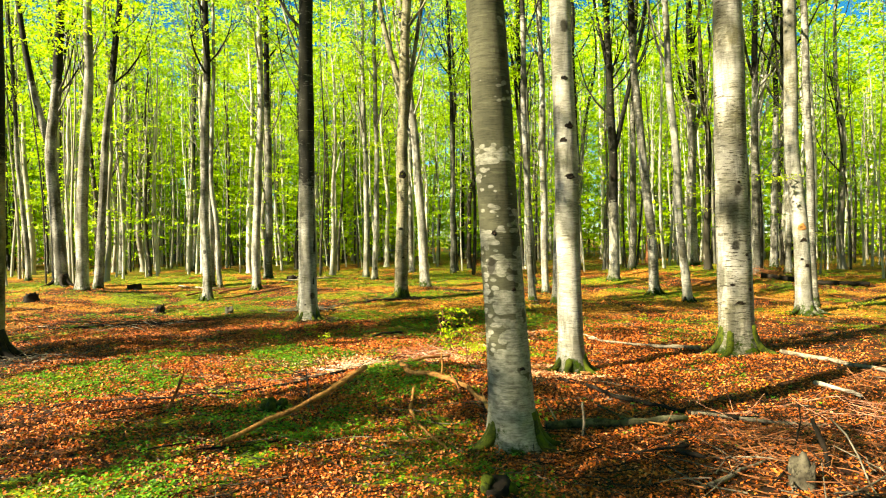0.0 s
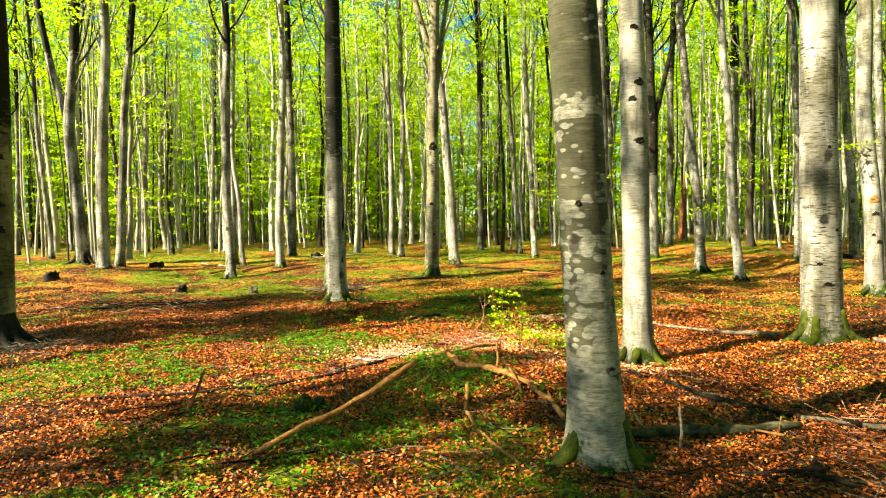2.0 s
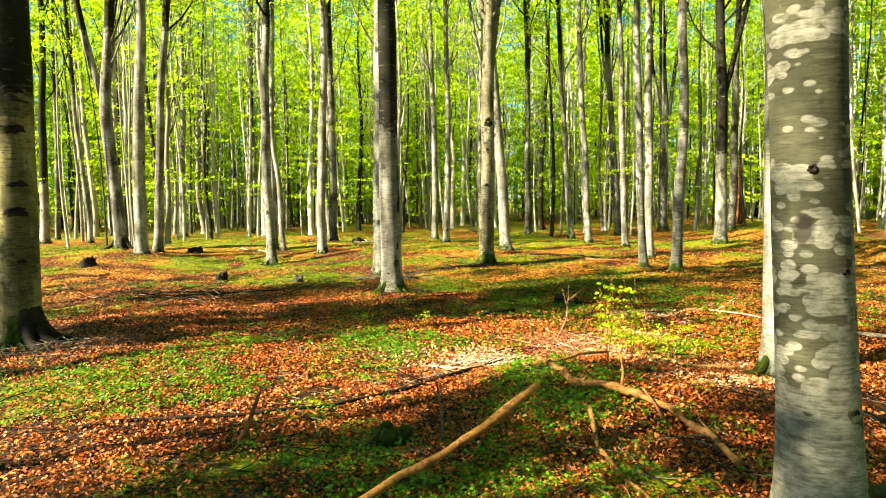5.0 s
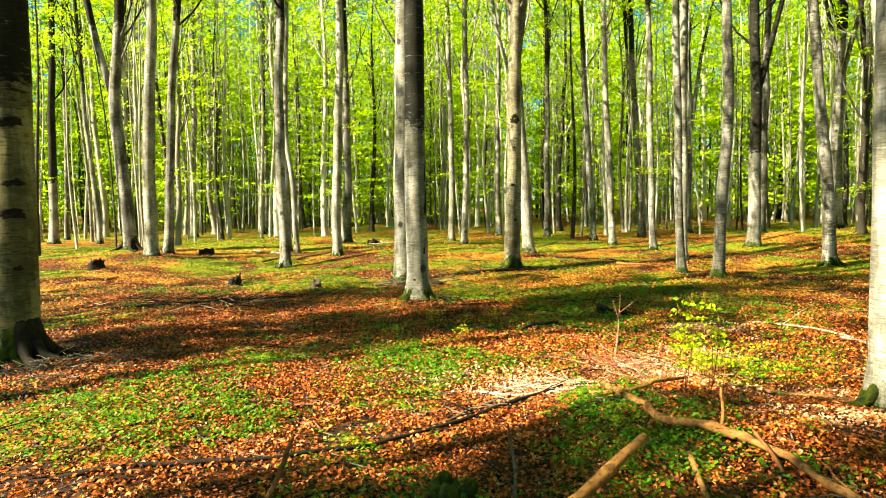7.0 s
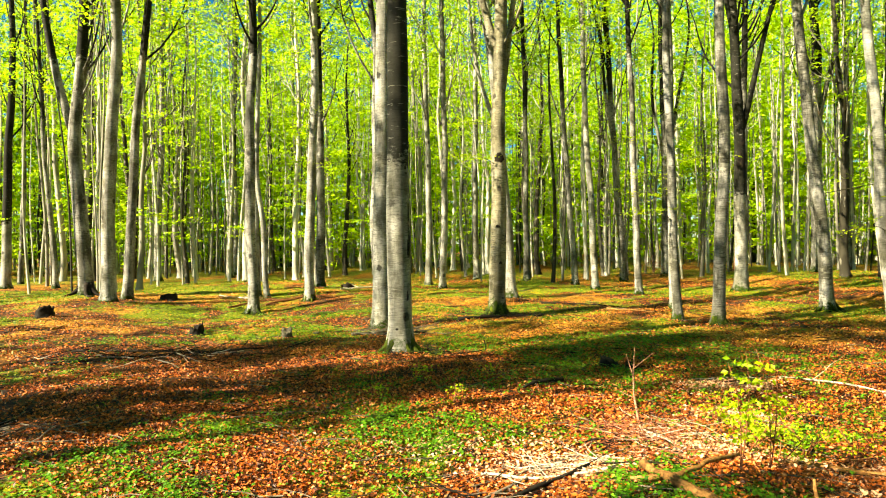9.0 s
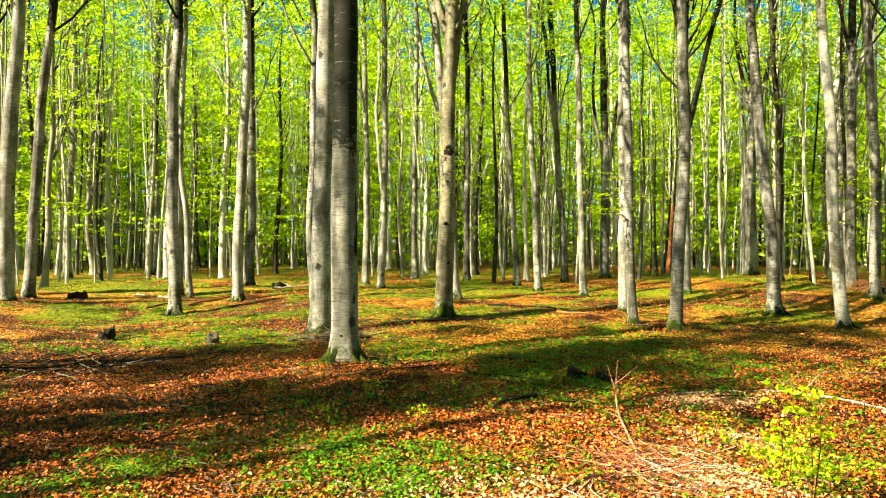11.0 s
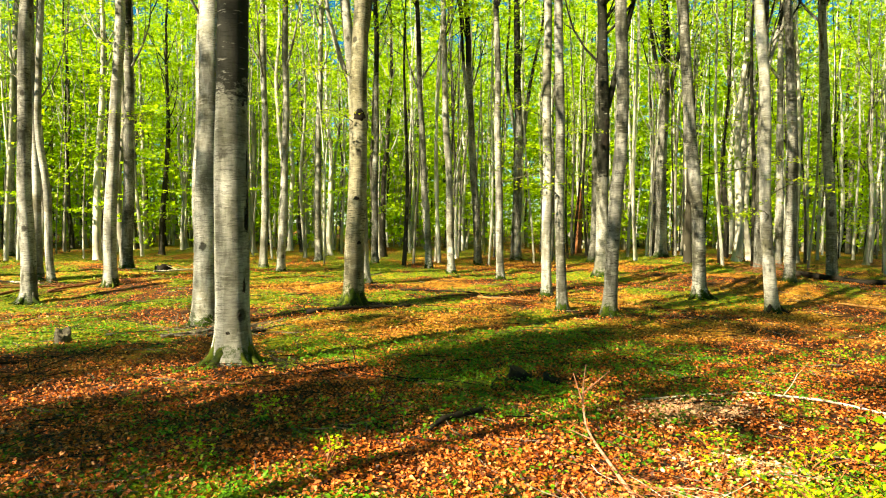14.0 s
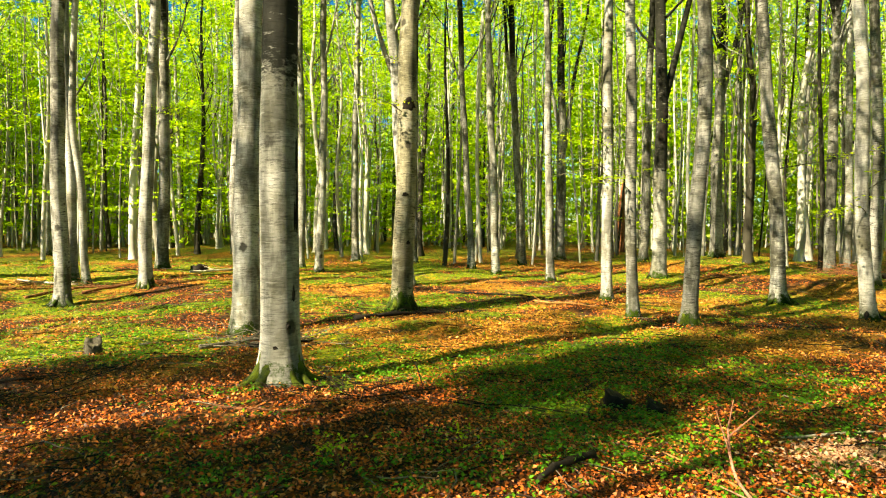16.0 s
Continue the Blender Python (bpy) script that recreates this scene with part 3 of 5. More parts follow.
beech(8.84, 31.8, 0.344, (0.024, 0.0))
beech(14.60, 28.02, 0.258, (-0.014, 0.0), bark=BARK_PALE)
beech(16.25, 32.58, 0.344, (0.007, 0.0))
beech(-0.05, 34.41, 0.284, (-0.009, 0.0))
beech(1.71, 30.76, 0.249, (-0.043, 0.006))
beech(2.28, 29.28, 0.267, (-0.029, 0.004), bark=BARK_PALE)
beech(3.98, 32.1, 0.310, (-0.046, 0.006), limbs=[(6.5, -1.0, 0, 0.6, 10)])
beech(7.08, 36.8, 0.473, (-0.01, 0.0), limbs=[(4.5, 1.2, 0, 0.6, 11), (5.5, -1.0, 0, 0.5, 10)], label="old beech parted into several steep limbs")
beech(3.22, 26.08, 0.232, (-0.035, 0.005))
beech(3.10, 21.61, 0.241, (-0.021, 0.003), bark=BARK_PALE)
beech(2.23, 18.39, 0.189, (-0.014, 0.002))
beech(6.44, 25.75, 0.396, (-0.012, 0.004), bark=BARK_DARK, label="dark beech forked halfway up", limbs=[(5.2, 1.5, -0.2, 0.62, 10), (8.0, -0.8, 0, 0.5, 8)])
beech(2.79, 17.51, 0.237, (0.016, -0.002), bend=0.07)
beech(11.73, 31.40, 0.456, (-0.009, 0.001), limbs=[(6.0, 1.2, 0, 0.55, 10), (6.4, -1.0, 0, 0.5, 9), (7.0, 0.6, 0.5, 0.4, 9)], label="beech parted into many steep limbs")
beech(15.25, 35.4, 0.275, (-0.02, 0.0))
beech(6.32, 20.18, 0.288, (-0.067, 0.010), label="dark grey beech leaning gently with a root foot")
beech(6.62, 18.12, 0.228, (-0.059, 0.009), bark=BARK_PALE, bend=0.07)
beech(12.41, 22.96, 0.284, (-0.049, 0.009))
beech(9.89, 21.62, 0.267, (-0.03, 0.006))
beech(-2.43, 36.9, 0.335, (0.006, 0.0), bark=BARK_PALE)
beech(-24.97, 33.21, 0.430, (0.04, 0.007), bark=BARK_DARK)
beech(-17.2, 41.3, 0.378, (0.03, 0.0), bark=BARK_PALE)
beech(-18.0, 43.9, 0.292, (0.02, 0.0))
beech(-26.3, 36.0, 0.258, (0.03, 0.0))
beech(-22.3, 33.0, 0.258, (-0.05, 0.0))
PLACED = [tuple(o.location[:2]) for o in scene.objects if o.name.startswith("beech_tree")]


# younger stems that fill the wood
def young_beech(seed, d, height, low):
    rng = np.random.default_rng(seed)
    tree = thing("young_beech", 0, -400, "slim young beech with fresh green foliage", "tree", "young beeches of the wood", z=0)
    path = trunk_path(rng, (rng.normal(0, 0.02), rng.normal(0, 0.02)), height, 0.12, 1.1)
    z = np.maximum(path[:, 2], 0)
    r = 0.5 * d * (1.05 - 0.85 * z / height) * (1 + 0.3 * np.exp(-z / 0.15))
    part("trunk", Shape().tube(path, r, 8, 0.2).mesh("trunk", BARK_FAR), tree)
    tagged(part("branchwork", side_branches(rng, path, r, height * 0.22, height * 0.85, 11, 3.2, 3).mesh("branchwork", BARK_FAR), tree), kind="stuff")
    pts = crown_points(rng, low, height + 1.0, 2.6, 62)
    under = crown_points(rng, 1.8, low + 1, 2.2, 26)
    me = leaves_mesh("young_crown", *spray_leaves(rng, np.concatenate([pts, under]), 24, 0.62, 0.180, 0.5), LEAF, 0.62, slim=True)
    part("crown", me, tree, "layered sprays of bright spring leaves")
    return tree


def clear_of_view(x, y):
    """Whether a stem may stand there: outside the open part of the wood that is laid out above."""
    if any((x - a) ** 2 + (y - b) ** 2 < 1.4 ** 2 for a, b in PLACED):
        return False
    along, across = 0.87 * x + 0.49 * y, 0.87 * y - 0.49 * x
    if -36 < along < 0 and -5 < across < 17:
        return False
    if along < -7 and 17 <= across < 60 and (math.sin(x * 12.9 + y * 78.2) * 437.5) % 1 < 0.9:
        return False
    for cx, cy, turn, reach in ((0, 0, -2, 27), (-1.6, 3, -8, 27), (-2.5, 6.6, 9, 25), (-2.8, 7.7, 6, 25)):
        dx, dy = x - cx, y - cy
        dist = math.hypot(dx, dy)
        off = (math.degrees(math.atan2(dx, dy)) - turn + 180) % 360 - 180
        if dist < 3.5 or (abs(off) < 38 + math.degrees(math.atan2(3.6, dist)) and dist < reach):
            return False
    return True


fill = np.random.default_rng(21)
YOUNG = [young_beech(40 + k, fill.uniform(0.16, 0.36), fill.uniform(15, 22), fill.uniform(6, 9)) for k in range(8)]
spots = []
for _ in range(9000):
    x, y = fill.uniform(-56, 56), fill.uniform(-24, 68)
    ahead = math.degrees(math.atan2(x + 1, y - 2))
    dist = math.hypot(x + 1, y - 2)
    if abs(ahead) > 52 and dist > 34:
        continue
    if not clear_of_view(x, y) or any((x - a) ** 2 + (y - b) ** 2 < 2.1 ** 2 for a, b in spots):
        continue
    if abs(ahead) > 52 and fill.uniform() < 0.15:
        continue
    spots.append((x, y))
    if len(spots) >= 270:
        break
for n, (x, y) in enumerate(spots):
    s = fill.uniform(0.8, 1.15)
    m = pose(x, y, floor_at(x, y), 0, 0, fill.uniform(0, 360)) @ Matrix.Diagonal((s, s, s * fill.uniform(0.9, 1.15), 1))
    if n < len(YOUNG):
        YOUNG[n].matrix_basis = m
    elif math.hypot(x + 19.2, y - 26.4) < 1.8:
        continue
    else:
        copy_thing(YOUNG[n % len(YOUNG)], m)


# unseen beeches added beside the path; their crowns shade the floor in long bands
def unseen_shade_beech(across, along, d, height, low, high, radius, sprays, seed):
    """An unseen beech placed by its shadow line; its leaves lie between two heights."""
    x, y = 0.87 * along - 0.49 * across, 0.49 * along + 0.87 * across
    rng = np.random.default_rng(seed)
    tree = thing("beech_tree", x, y, "unseen beech added to cast shade with its loose crown", "tree", "beech trees of the wood")
    path = trunk_path(rng, (0, 0), height, 0.08)
    z = np.maximum(path[:, 2], 0)
    r = 0.5 * d * (1.06 - 0.8 * z / height) * (1 + 0.35 * np.exp(-z / 0.16))
    part("trunk", Shape().tube(path, r, 12, 0.3).mesh("trunk", BARK), tree)
    tagged(part("branchwork", side_branches(rng, path, r, low, max(low + 0.3, high - 1), 12, 2.2).mesh("branchwork", BARK), tree), kind="stuff")
    # the leaves stand in clumps with gaps between
    knots = crown_points(rng, low, high, radius * 1.12, max(6, int(0.23 * sprays)))
    sprays = int(1.30 * sprays)
    pts = knots[rng.integers(0, len(knots), sprays)] + rng.normal(0, 1, (sprays, 3)) * np.array([0.14, 0.14, 0.20])
    tagged(part("crown", leaves_mesh("crown", *spray_leaves(rng, pts, 14, 0.30, 0.15), LEAF), tree), kind="stuff")
    return tree


unseen_shade_beech(13.1, -16.0, 0.40, 22, 9.0, 22, 1.15, 200, 1)
unseen_shade_beech(12.6, -18.0, 0.30, 20, 10.0, 20, 0.95, 125, 2)
unseen_shade_beech(15.0, -21.0, 0.34, 22, 12.0, 22, 0.9, 26, 3)
unseen_shade_beech(5.65, -12.9, 0.34, 15, 10.6, 13.2, 1.55, 118, 4)
unseen_shade_beech(6.7, -15.0, 0.26, 14, 11.4, 13.2, 0.9, 95, 5)
unseen_shade_beech(10.4, -16.0, 0.22, 18, 15.6, 17.0, 0.6, 22, 7)
unseen_shade_beech(11.6, -17.5, 0.20, 17, 12.4, 15.8, 0.8, 60, 8)
unseen_shade_beech(12.2, -12.0, 0.20, 20, 14.0, 19.0, 1.4, 125, 9)
unseen_shade_beech(16.0, -12.0, 0.24, 20, 13.8, 18.4, 1.3, 44, 14)
unseen_shade_beech(3.5, -12.0, 0.22, 14, 10.2, 11.2, 0.5, 29, 6)
unseen_shade_beech(6.6, -15.5, 0.22, 14, 10.6, 12.0, 0.8, 32, 11)
unseen_shade_beech(15.5, -17.0, 0.24, 20, 12.8, 15.8, 1.1, 100, 12)
unseen_shade_beech(12.6, -14.0, 0.24, 18, 14.2, 16.0, 0.9, 50, 13)
unseen_shade_beech(16.4, -18.0, 0.30, 20, 13.0, 19.0, 1.0, 50, 10)

unseen_shade_beech(3.75, -11.5, 0.20, 14, 10.4, 12.2, 0.75, 28, 16)
unseen_shade_beech(11.75, -14.5, 0.20, 17, 13.2, 16.4, 1.0, 85, 17)
unseen_shade_beech(11.6, -14.9, 0.18, 17, 13.3, 15.0, 0.5, 26, 20)
unseen_shade_beech(14.3, -13.0, 0.18, 20, 14.4, 20.0, 0.5, 46, 18)
unseen_shade_beech(17.9, -13.0, 0.18, 20, 13.5, 19.0, 0.6, 40, 19)

# unseen loose crowns added further off break light into dapples on floor and stems
loose = np.random.default_rng(61)
for k in range(15):
    across = 0.5 + 1.9 * k + loose.uniform(-0.6, 0.6)
    # the sunny strip beside the saplings stays open
    sunny = 5.4 < across < 11.4
    along = loose.uniform(-10.5, -9.0) if sunny else loose.uniform(-27, -9)
    unseen_shade_beech(round(across, 2), round(along, 2), loose.uniform(0.16, 0.26), 20, 12.8 if sunny else 7.5, 20.5, loose.uniform(2.0, 2.8), 36 if across < 5 else 66 if across < 14 else 26, 70 + k)

# unseen tall beeches added behind and beside the path close off sky light
sky_screen = np.random.default_rng(31)
for _ in range(400):
    x, y = sky_screen.uniform(-6, 30), sky_screen.uniform(-26, 12)
    along, across = 0.87 * x + 0.49 * y, 0.87 * y - 0.49 * x
    if along < 1.0 and across > -7:
        continue
    if not clear_of_view(x, y) or any((x - a) ** 2 + (y - b) ** 2 < 3.2 ** 2 for a, b in PLACED):
        continue
    PLACED.append((x, y))
    beech(round(x, 2), round(y, 2), sky_screen.uniform(0.26, 0.42), (0.0, 0.0), height=sky_screen.uniform(19, 24), crown_low=7.5, sides=10, branches=4)
    if len(PLACED) > 90:
        break

# the far wood
def pole_wood():
    """Crowded thin poles between the larger stems."""
    R = np.random.default_rng(55)
    s = Shape()
    made = 0
    while made < 580:
        a, dist = math.radians(R.uniform(-50, 50)), R.uniform(27, 78)
        x, y = dist * math.sin(a) - 1.5, dist * math.cos(a) + 2
        if not clear_of_view(x, y):
            continue
        h, d = R.uniform(9, 19), R.uniform(0.07, 0.20)
        z = np.array([-0.1, 0.15, 0.6, 2, 4, 6, 8, 10, 13, 16, 20]) * h / 20
        lx, ly, w = R.normal(0, 0.03), R.normal(0, 0.02), R.uniform(0, 6)
        p = np.stack([x + lx * z + 0.12 * np.sin(0.5 * z + w), y + ly * z, z + floor_at(x, y)], 1)
        girth = 0.5 * d * (1 - 0.75 * np.maximum(z, 0) / h)
        made += 1
        if dist < 58:
            base = np.array([x, y, floor_at(x, y)])
            pole = new("beech_pole", Shape().tube(p - base, girth, 6, cap=False).mesh("beech_pole", BARK_FAR))
            pole.matrix_basis = pose(*base)
            tagged(pole, "thin bare beech pole between larger stems", "tree", "thin poles of the wood")
        else:
            s.tube(p, girth, 6, cap=False)
    tagged(new("pole_wood", s.mesh("pole_wood", BARK_POLES)), "crowded thin beech poles between larger stems", "woods", kind="stuff")


pole_wood()


def far_woods():
    R = np.random.default_rng(77)
    s, pts = Shape(), []
    for _ in range(500):
        a, dist = math.radians(R.uniform(-48, 48)), R.uniform(52, 130)
        x, y, h, d = dist * math.sin(a), dist * math.cos(a), R.uniform(14, 26), R.uniform(0.16, 0.4)
        z = np.linspace(0, h, 6)
        p = np.stack([x + R.normal(0, 0.02) * z, y + 0 * z, z], 1)
        s.tube(p, 0.5 * d * (1 - 0.8 * z / h), 5, cap=False)
        c = np.concatenate([crown_points(R, 7.0, h + 2.5, 3.4, 50), crown_points(R, 0.4, 8.0, 3.2, 24)])
        pts.append(c + np.array([x, y, 0]))
    tagged(new("far_wood_stems", s.mesh("far_wood_stems", BARK_POLES)), "crowded thin grey stems of the distant wood", "woods", kind="stuff")
    me = leaves_mesh("far_wood_leaves", *spray_leaves(R, np.concatenate(pts), 16, 1.15, 0.42, 0.85), LEAF, 0.62, slim=True)
    tagged(new("far_wood_leaves", me), "light green foliage of the distant wood", "foliage", kind="stuff")


far_woods()

# ---- the woodland floor: fallen wood, stumps, saplings ----
def fallen_branch(name, points, r0, r1, material, label, lift=0.0, twigs=0, seed=1, sides=9, knots=True, kind="branch"):
    """A branch that lies along the given plan points; lift raises its last end."""
    rng = np.random.default_rng(seed)
    pts = np.asarray(points, float)
    n = max(8, 5 * (len(pts) - 1) + 1)
    s = np.concatenate([[0], np.cumsum(np.hypot(*np.diff(pts, axis=0).T))])
    t = np.linspace(0, s[-1], n)
    x, y = np.interp(t, s, pts[:, 0]), np.interp(t, s, pts[:, 1])
    u = t / s[-1]
    for _ in range(2):
        x[1:-1], y[1:-1] = (x[:-2] + 2 * x[1:-1] + x[2:]) / 4, (y[:-2] + 2 * y[1:-1] + y[2:]) / 4
    r = r0 + (r1 - r0) * u
    wob = 0.35 * max(r0, 0.012)
    x, y = x + rng.normal(0, wob, n) * np.sin(np.pi * u), y + rng.normal(0, wob, n) * np.sin(np.pi * u)
    z = rise(x, y) + 0.95 * r + 0.020 + lift * u ** 1.1 + rng.normal(0, 0.25 * wob, n)
    base = np.array([x[0], y[0], floor_at(x[0], y[0])])
    ob = thing(name, base[0], base[1], label, kind)
    path = np.stack([x, y, z], 1) - base
    rr = r * (1 + (0.12 * rng.normal(0, 1, n) if knots else 0))
    part("stem", Shape().tube(path, rr, sides).mesh("stem", material), ob)
    for _ in range(twigs):
        i = rng.integers(1, n - 1)
        a = rng.uniform(0, 6.28)
        long = rng.uniform(0.25, 0.6) * min(1.2, s[-1])
        q = np.linspace(0, 1, 6)[:, None] * np.array([math.cos(a), math.sin(a), rng.uniform(-0.05, 0.5)]) * long + path[i]
        q[:, :2] += rng.normal(0, 0.02, (6, 2)) * np.linspace(0, 1, 6)[:, None]
        q[:, 2] = np.maximum(q[:, 2], rise(q[:, 0] + base[0], q[:, 1] + base[1]) - base[2] + 0.008)
        part("twig", Shape().tube(q, np.linspace(max(0.004, r[i] * 0.35), 0.002, 6), 5).mesh("twig", material), ob)
    return ob


PALE_B = "bare pale brown branch lying on leaf litter"
fallen_branch("fallen_branch", [(-2.13, 5.47), (-1.55, 5.94), (-0.96, 6.40)], 0.022, 0.030, WOOD_PALE, "bare tan pole stuck slantwise in green herbs", lift=0.50, seed=2)
fallen_branch("fallen_branch", [(-0.85, 8.72), (-0.72, 8.02), (-0.60, 7.60), (-0.31, 7.50), (0.06, 7.20), (0.24, 6.87), (0.32, 6.38)], 0.036, 0.024, WOOD_PALE, "thick bent tan branch with a broken end", lift=0.03, seed=3, twigs=1)
fallen_branch("fallen_branch", [(-1.02, 8.36), (-0.72, 8.33), (-0.12, 8.85)], 0.022, 0.014, WOOD_PALE, "short tan branch leaning on another", lift=0.10, seed=4)
fallen_branch("fallen_branch", [(-0.52, 7.21), (-0.54, 6.66), (-0.46, 6.29), (-0.31, 5.94), (-0.13, 5.56)], 0.019, 0.013, WOOD_PALE, "thin curved branch with brown bark", seed=5)
fallen_branch("fallen_branch", [(-0.72, 5.73), (-0.22, 5.84), (0.12, 6.02)], 0.012, 0.009, WOOD_PALE, PALE_B, seed=6, twigs=2)
fallen_branch("fallen_branch", [(-0.74, 5.68), (-0.43, 5.29)], 0.012, 0.007, WOOD_GREY, "short grey stick on the leaf litter", seed=7)
fallen_branch("fallen_branch", [(-4.75, 6.71), (-3.92, 6.98), (-3.31, 7.09), (-2.6, 7.53), (-2.09, 8.1), (-1.2, 8.94)], 0.015, 0.019, WOOD_DARK, "long thin dark branch across the litter", seed=8, twigs=3)
fallen_branch("fallen_branch", [(-4.74, 6.99), (-4.62, 7.75), (-4.14, 7.9)], 0.010, 0.006, WOOD_DARK, "thin dark twig bent on the litter", seed=9, twigs=2)
fallen_branch("fallen_branch", [(-2.76, 5.26), (-2.36, 5.57)], 0.010, 0.007, WOOD_DARK, "short dark stick among leaves", seed=10, twigs=1)
fallen_branch("fallen_branch", [(-2.28, 5.29), (-1.65, 5.64)], 0.012, 0.007, WOOD_DARK, "thin dark stick among green herbs", seed=11, twigs=2)
fallen_branch("fallen_branch", [(-3.97, 5.27), (-3.64, 5.52)], 0.010, 0.007, WOOD_DARK, "short dark stick among leaves", seed=12)
fallen_branch("fallen_branch", [(1.30, 8.04), (1.66, 7.49), (1.82, 7.12), (2.09, 6.82), (2.31, 6.57), (2.8, 6.3)], 0.021, 0.026, WOOD_DARK, "long dark branch behind the near beech", seed=13, twigs=4)
fallen_branch("fallen_log", [(0.82, 6.03), (1.48, 6.11), (2.25, 6.19)], 0.045, 0.034, WOOD_MOSSY, "dark mossy log lying in the shade", seed=14, twigs=2, kind="log")
fallen_branch("fallen_branch", [(1.67, 6.44), (1.95, 5.85)], 0.014, 0.011, WOOD_PALE, PALE_B, lift=0.05, seed=15)
fallen_branch("fallen_log", [(2.35, 11.3), (3.09, 10.73), (3.3, 10.41), (3.88, 10.08)], 0.018, 0.034, WOOD_LOG, "long grey log lying beside a thick beech", seed=16, kind="log", twigs=2)
fallen_branch("fallen_log", [(4.82, 9.45), (5.56, 8.24), (6.2, 7.4)], 0.034, 0.028, WOOD_LOG, "grey log continuing behind a thick beech", seed=17, kind="log", twigs=1)
fallen_branch("fallen_branch", [(2.40, 6.5), (2.99, 6.2), (3.5, 6.0)], 0.022, 0.016, WOOD_LOG, "sunlit pale piece of broken branch", seed=18)
fallen_branch("fallen_branch", [(4.40, 7.8), (4.50, 7.05)], 0.030, 0.022, WOOD_WHITE, "bleached broken branch in the sun", seed=19)
fallen_branch("fallen_branch", [(1.94, 5.37), (1.70, 4.95), (1.82, 4.67)], 0.026, 0.017, WOOD_DARK, "dark crooked branch in the brush", seed=20, lift=0.12)
fallen_branch("fallen_branch", [(1.68, 4.38), (2.07, 4.66), (2.54, 5.02)], 0.019, 0.014, WOOD_GREY, "grey branch lying in the brush", seed=21, twigs=2)
fallen_branch("fallen_branch", [(-0.39, 12.2), (-0.25, 11.31)], 0.009, 0.012, WOOD_PALE, "thin pale stick on orange litter", seed=22)
fallen_branch("fallen_branch", [(0.60, 12.25), (1.52, 12.24), (1.94, 12.02), (2.26, 11.81), (2.5, 11.3)], 0.008, 0.013, WOOD_WHITE, "long bleached branch in sunny leaf litter", seed=23, twigs=1)
fallen_branch("fallen_log", [(-1.55, 11.55), (-1.30, 11.75), (-1.05, 11.9)], 0.020, 0.030, WOOD_DARK, "dark rotten piece of log on a litter mound", seed=24, kind="log")
fallen_branch("fallen_branch", [(-2.02, 8.89), (-1.63, 8.76), (-1.03, 8.83)], 0.010, 0.013, WOOD_WHITE, "bleached thin branch with side twigs", seed=25, twigs=4)
fallen_branch("fallen_branch", [(-2.3, 8.0), (-1.95, 8.45), (-1.56, 8.94), (-1.36, 9.13)], 0.009, 0.012, WOOD_GREY, "thin grey branch with side twigs", seed=26, twigs=4)
fallen_branch("fallen_branch", [(-11.1, 16.9), (-11.6, 18.1)], 0.030, 0.022, WOOD_PALE, "short tan branch near a stump", seed=27)
fallen_branch("fallen_branch", [(-9.3, 24.9), (-8.2, 26.2)], 0.043, 0.026, WOOD_RED, "brown branch beside a pale beech", seed=28, twigs=3)
fallen_branch("fallen_branch", [(-10.3, 24.2), (-9.9, 25.6), (-8.7, 26.0)], 0.039, 0.022, WOOD_RED, "brown branches heaped by a beech", seed=29, twigs=4)
fallen_branch("fallen_branch", [(-9.9, 26.2), (-11.6, 26.6)], 0.034, 0.022, WOOD_WHITE, "bleached branch in far sunny litter", seed=30, twigs=4)
fallen_branch("fallen_branch", [(-7.6, 28.6), (-5.6, 31.0)], 0.043, 0.026, WOOD_WHITE, "bleached branch on the far sunny floor", seed=31, twigs=5)
fallen_branch("fallen_branch", [(-4.6, 16.4), (-4.0, 17.1), (-3.4, 17.6)], 0.034, 0.017, WOOD_GREY, "grey branch heaped by beech feet", seed=32, twigs=4)
fallen_branch("fallen_branch", [(-5.5, 16.9), (-4.5, 17.5)], 0.017, 0.010, WOOD_GREY, "thin grey branch near beech feet", seed=33, twigs=4)
fallen_branch("fallen_branch", [(-4.0, 16.5), (-3.2, 16.9)], 0.030, 0.017, WOOD_DARK, "dark branch near beech feet", seed=34, twigs=3)
fallen_branch("fallen_branch", [(-3.9, 13.5), (-2.9, 13.25), (-2.0, 13.5)], 0.014, 0.009, WOOD_RED, "thin brown branch in shaded litter", seed=35, twigs=3)
fallen_branch("fallen_branch", [(-2.6, 18.6), (-1.6, 19.2), (-0.6, 19.4)], 0.043, 0.026, WOOD_DARK, "dark rotten branch by a mossy foot", seed=36, twigs=4)
fallen_branch("fallen_branch", [(1.1, 20.6), (2.0, 19.4)], 0.026, 0.017, WOOD_PALE, "thin tan branch on orange litter", seed=37, twigs=2)
fallen_branch("fallen_branch", [(-0.4, 22.5), (1.6, 21.5)], 0.026, 0.013, WOOD_DARK, "dark fallen branch on the floor", seed=38, twigs=4)
fallen_branch("fallen_log", [(11.2, 23.4), (14.0, 21.6)], 0.10, 0.07, WOOD_DARK, "dark log under a heap of brush", seed=39, twigs=6, kind="log")
fallen_branch("fallen_branch", [(8.6, 18.6), (9.4, 17.4), (10.6, 17.0)], 0.026, 0.017, WOOD_PALE, "curved pale branch on the floor", seed=40, twigs=2)
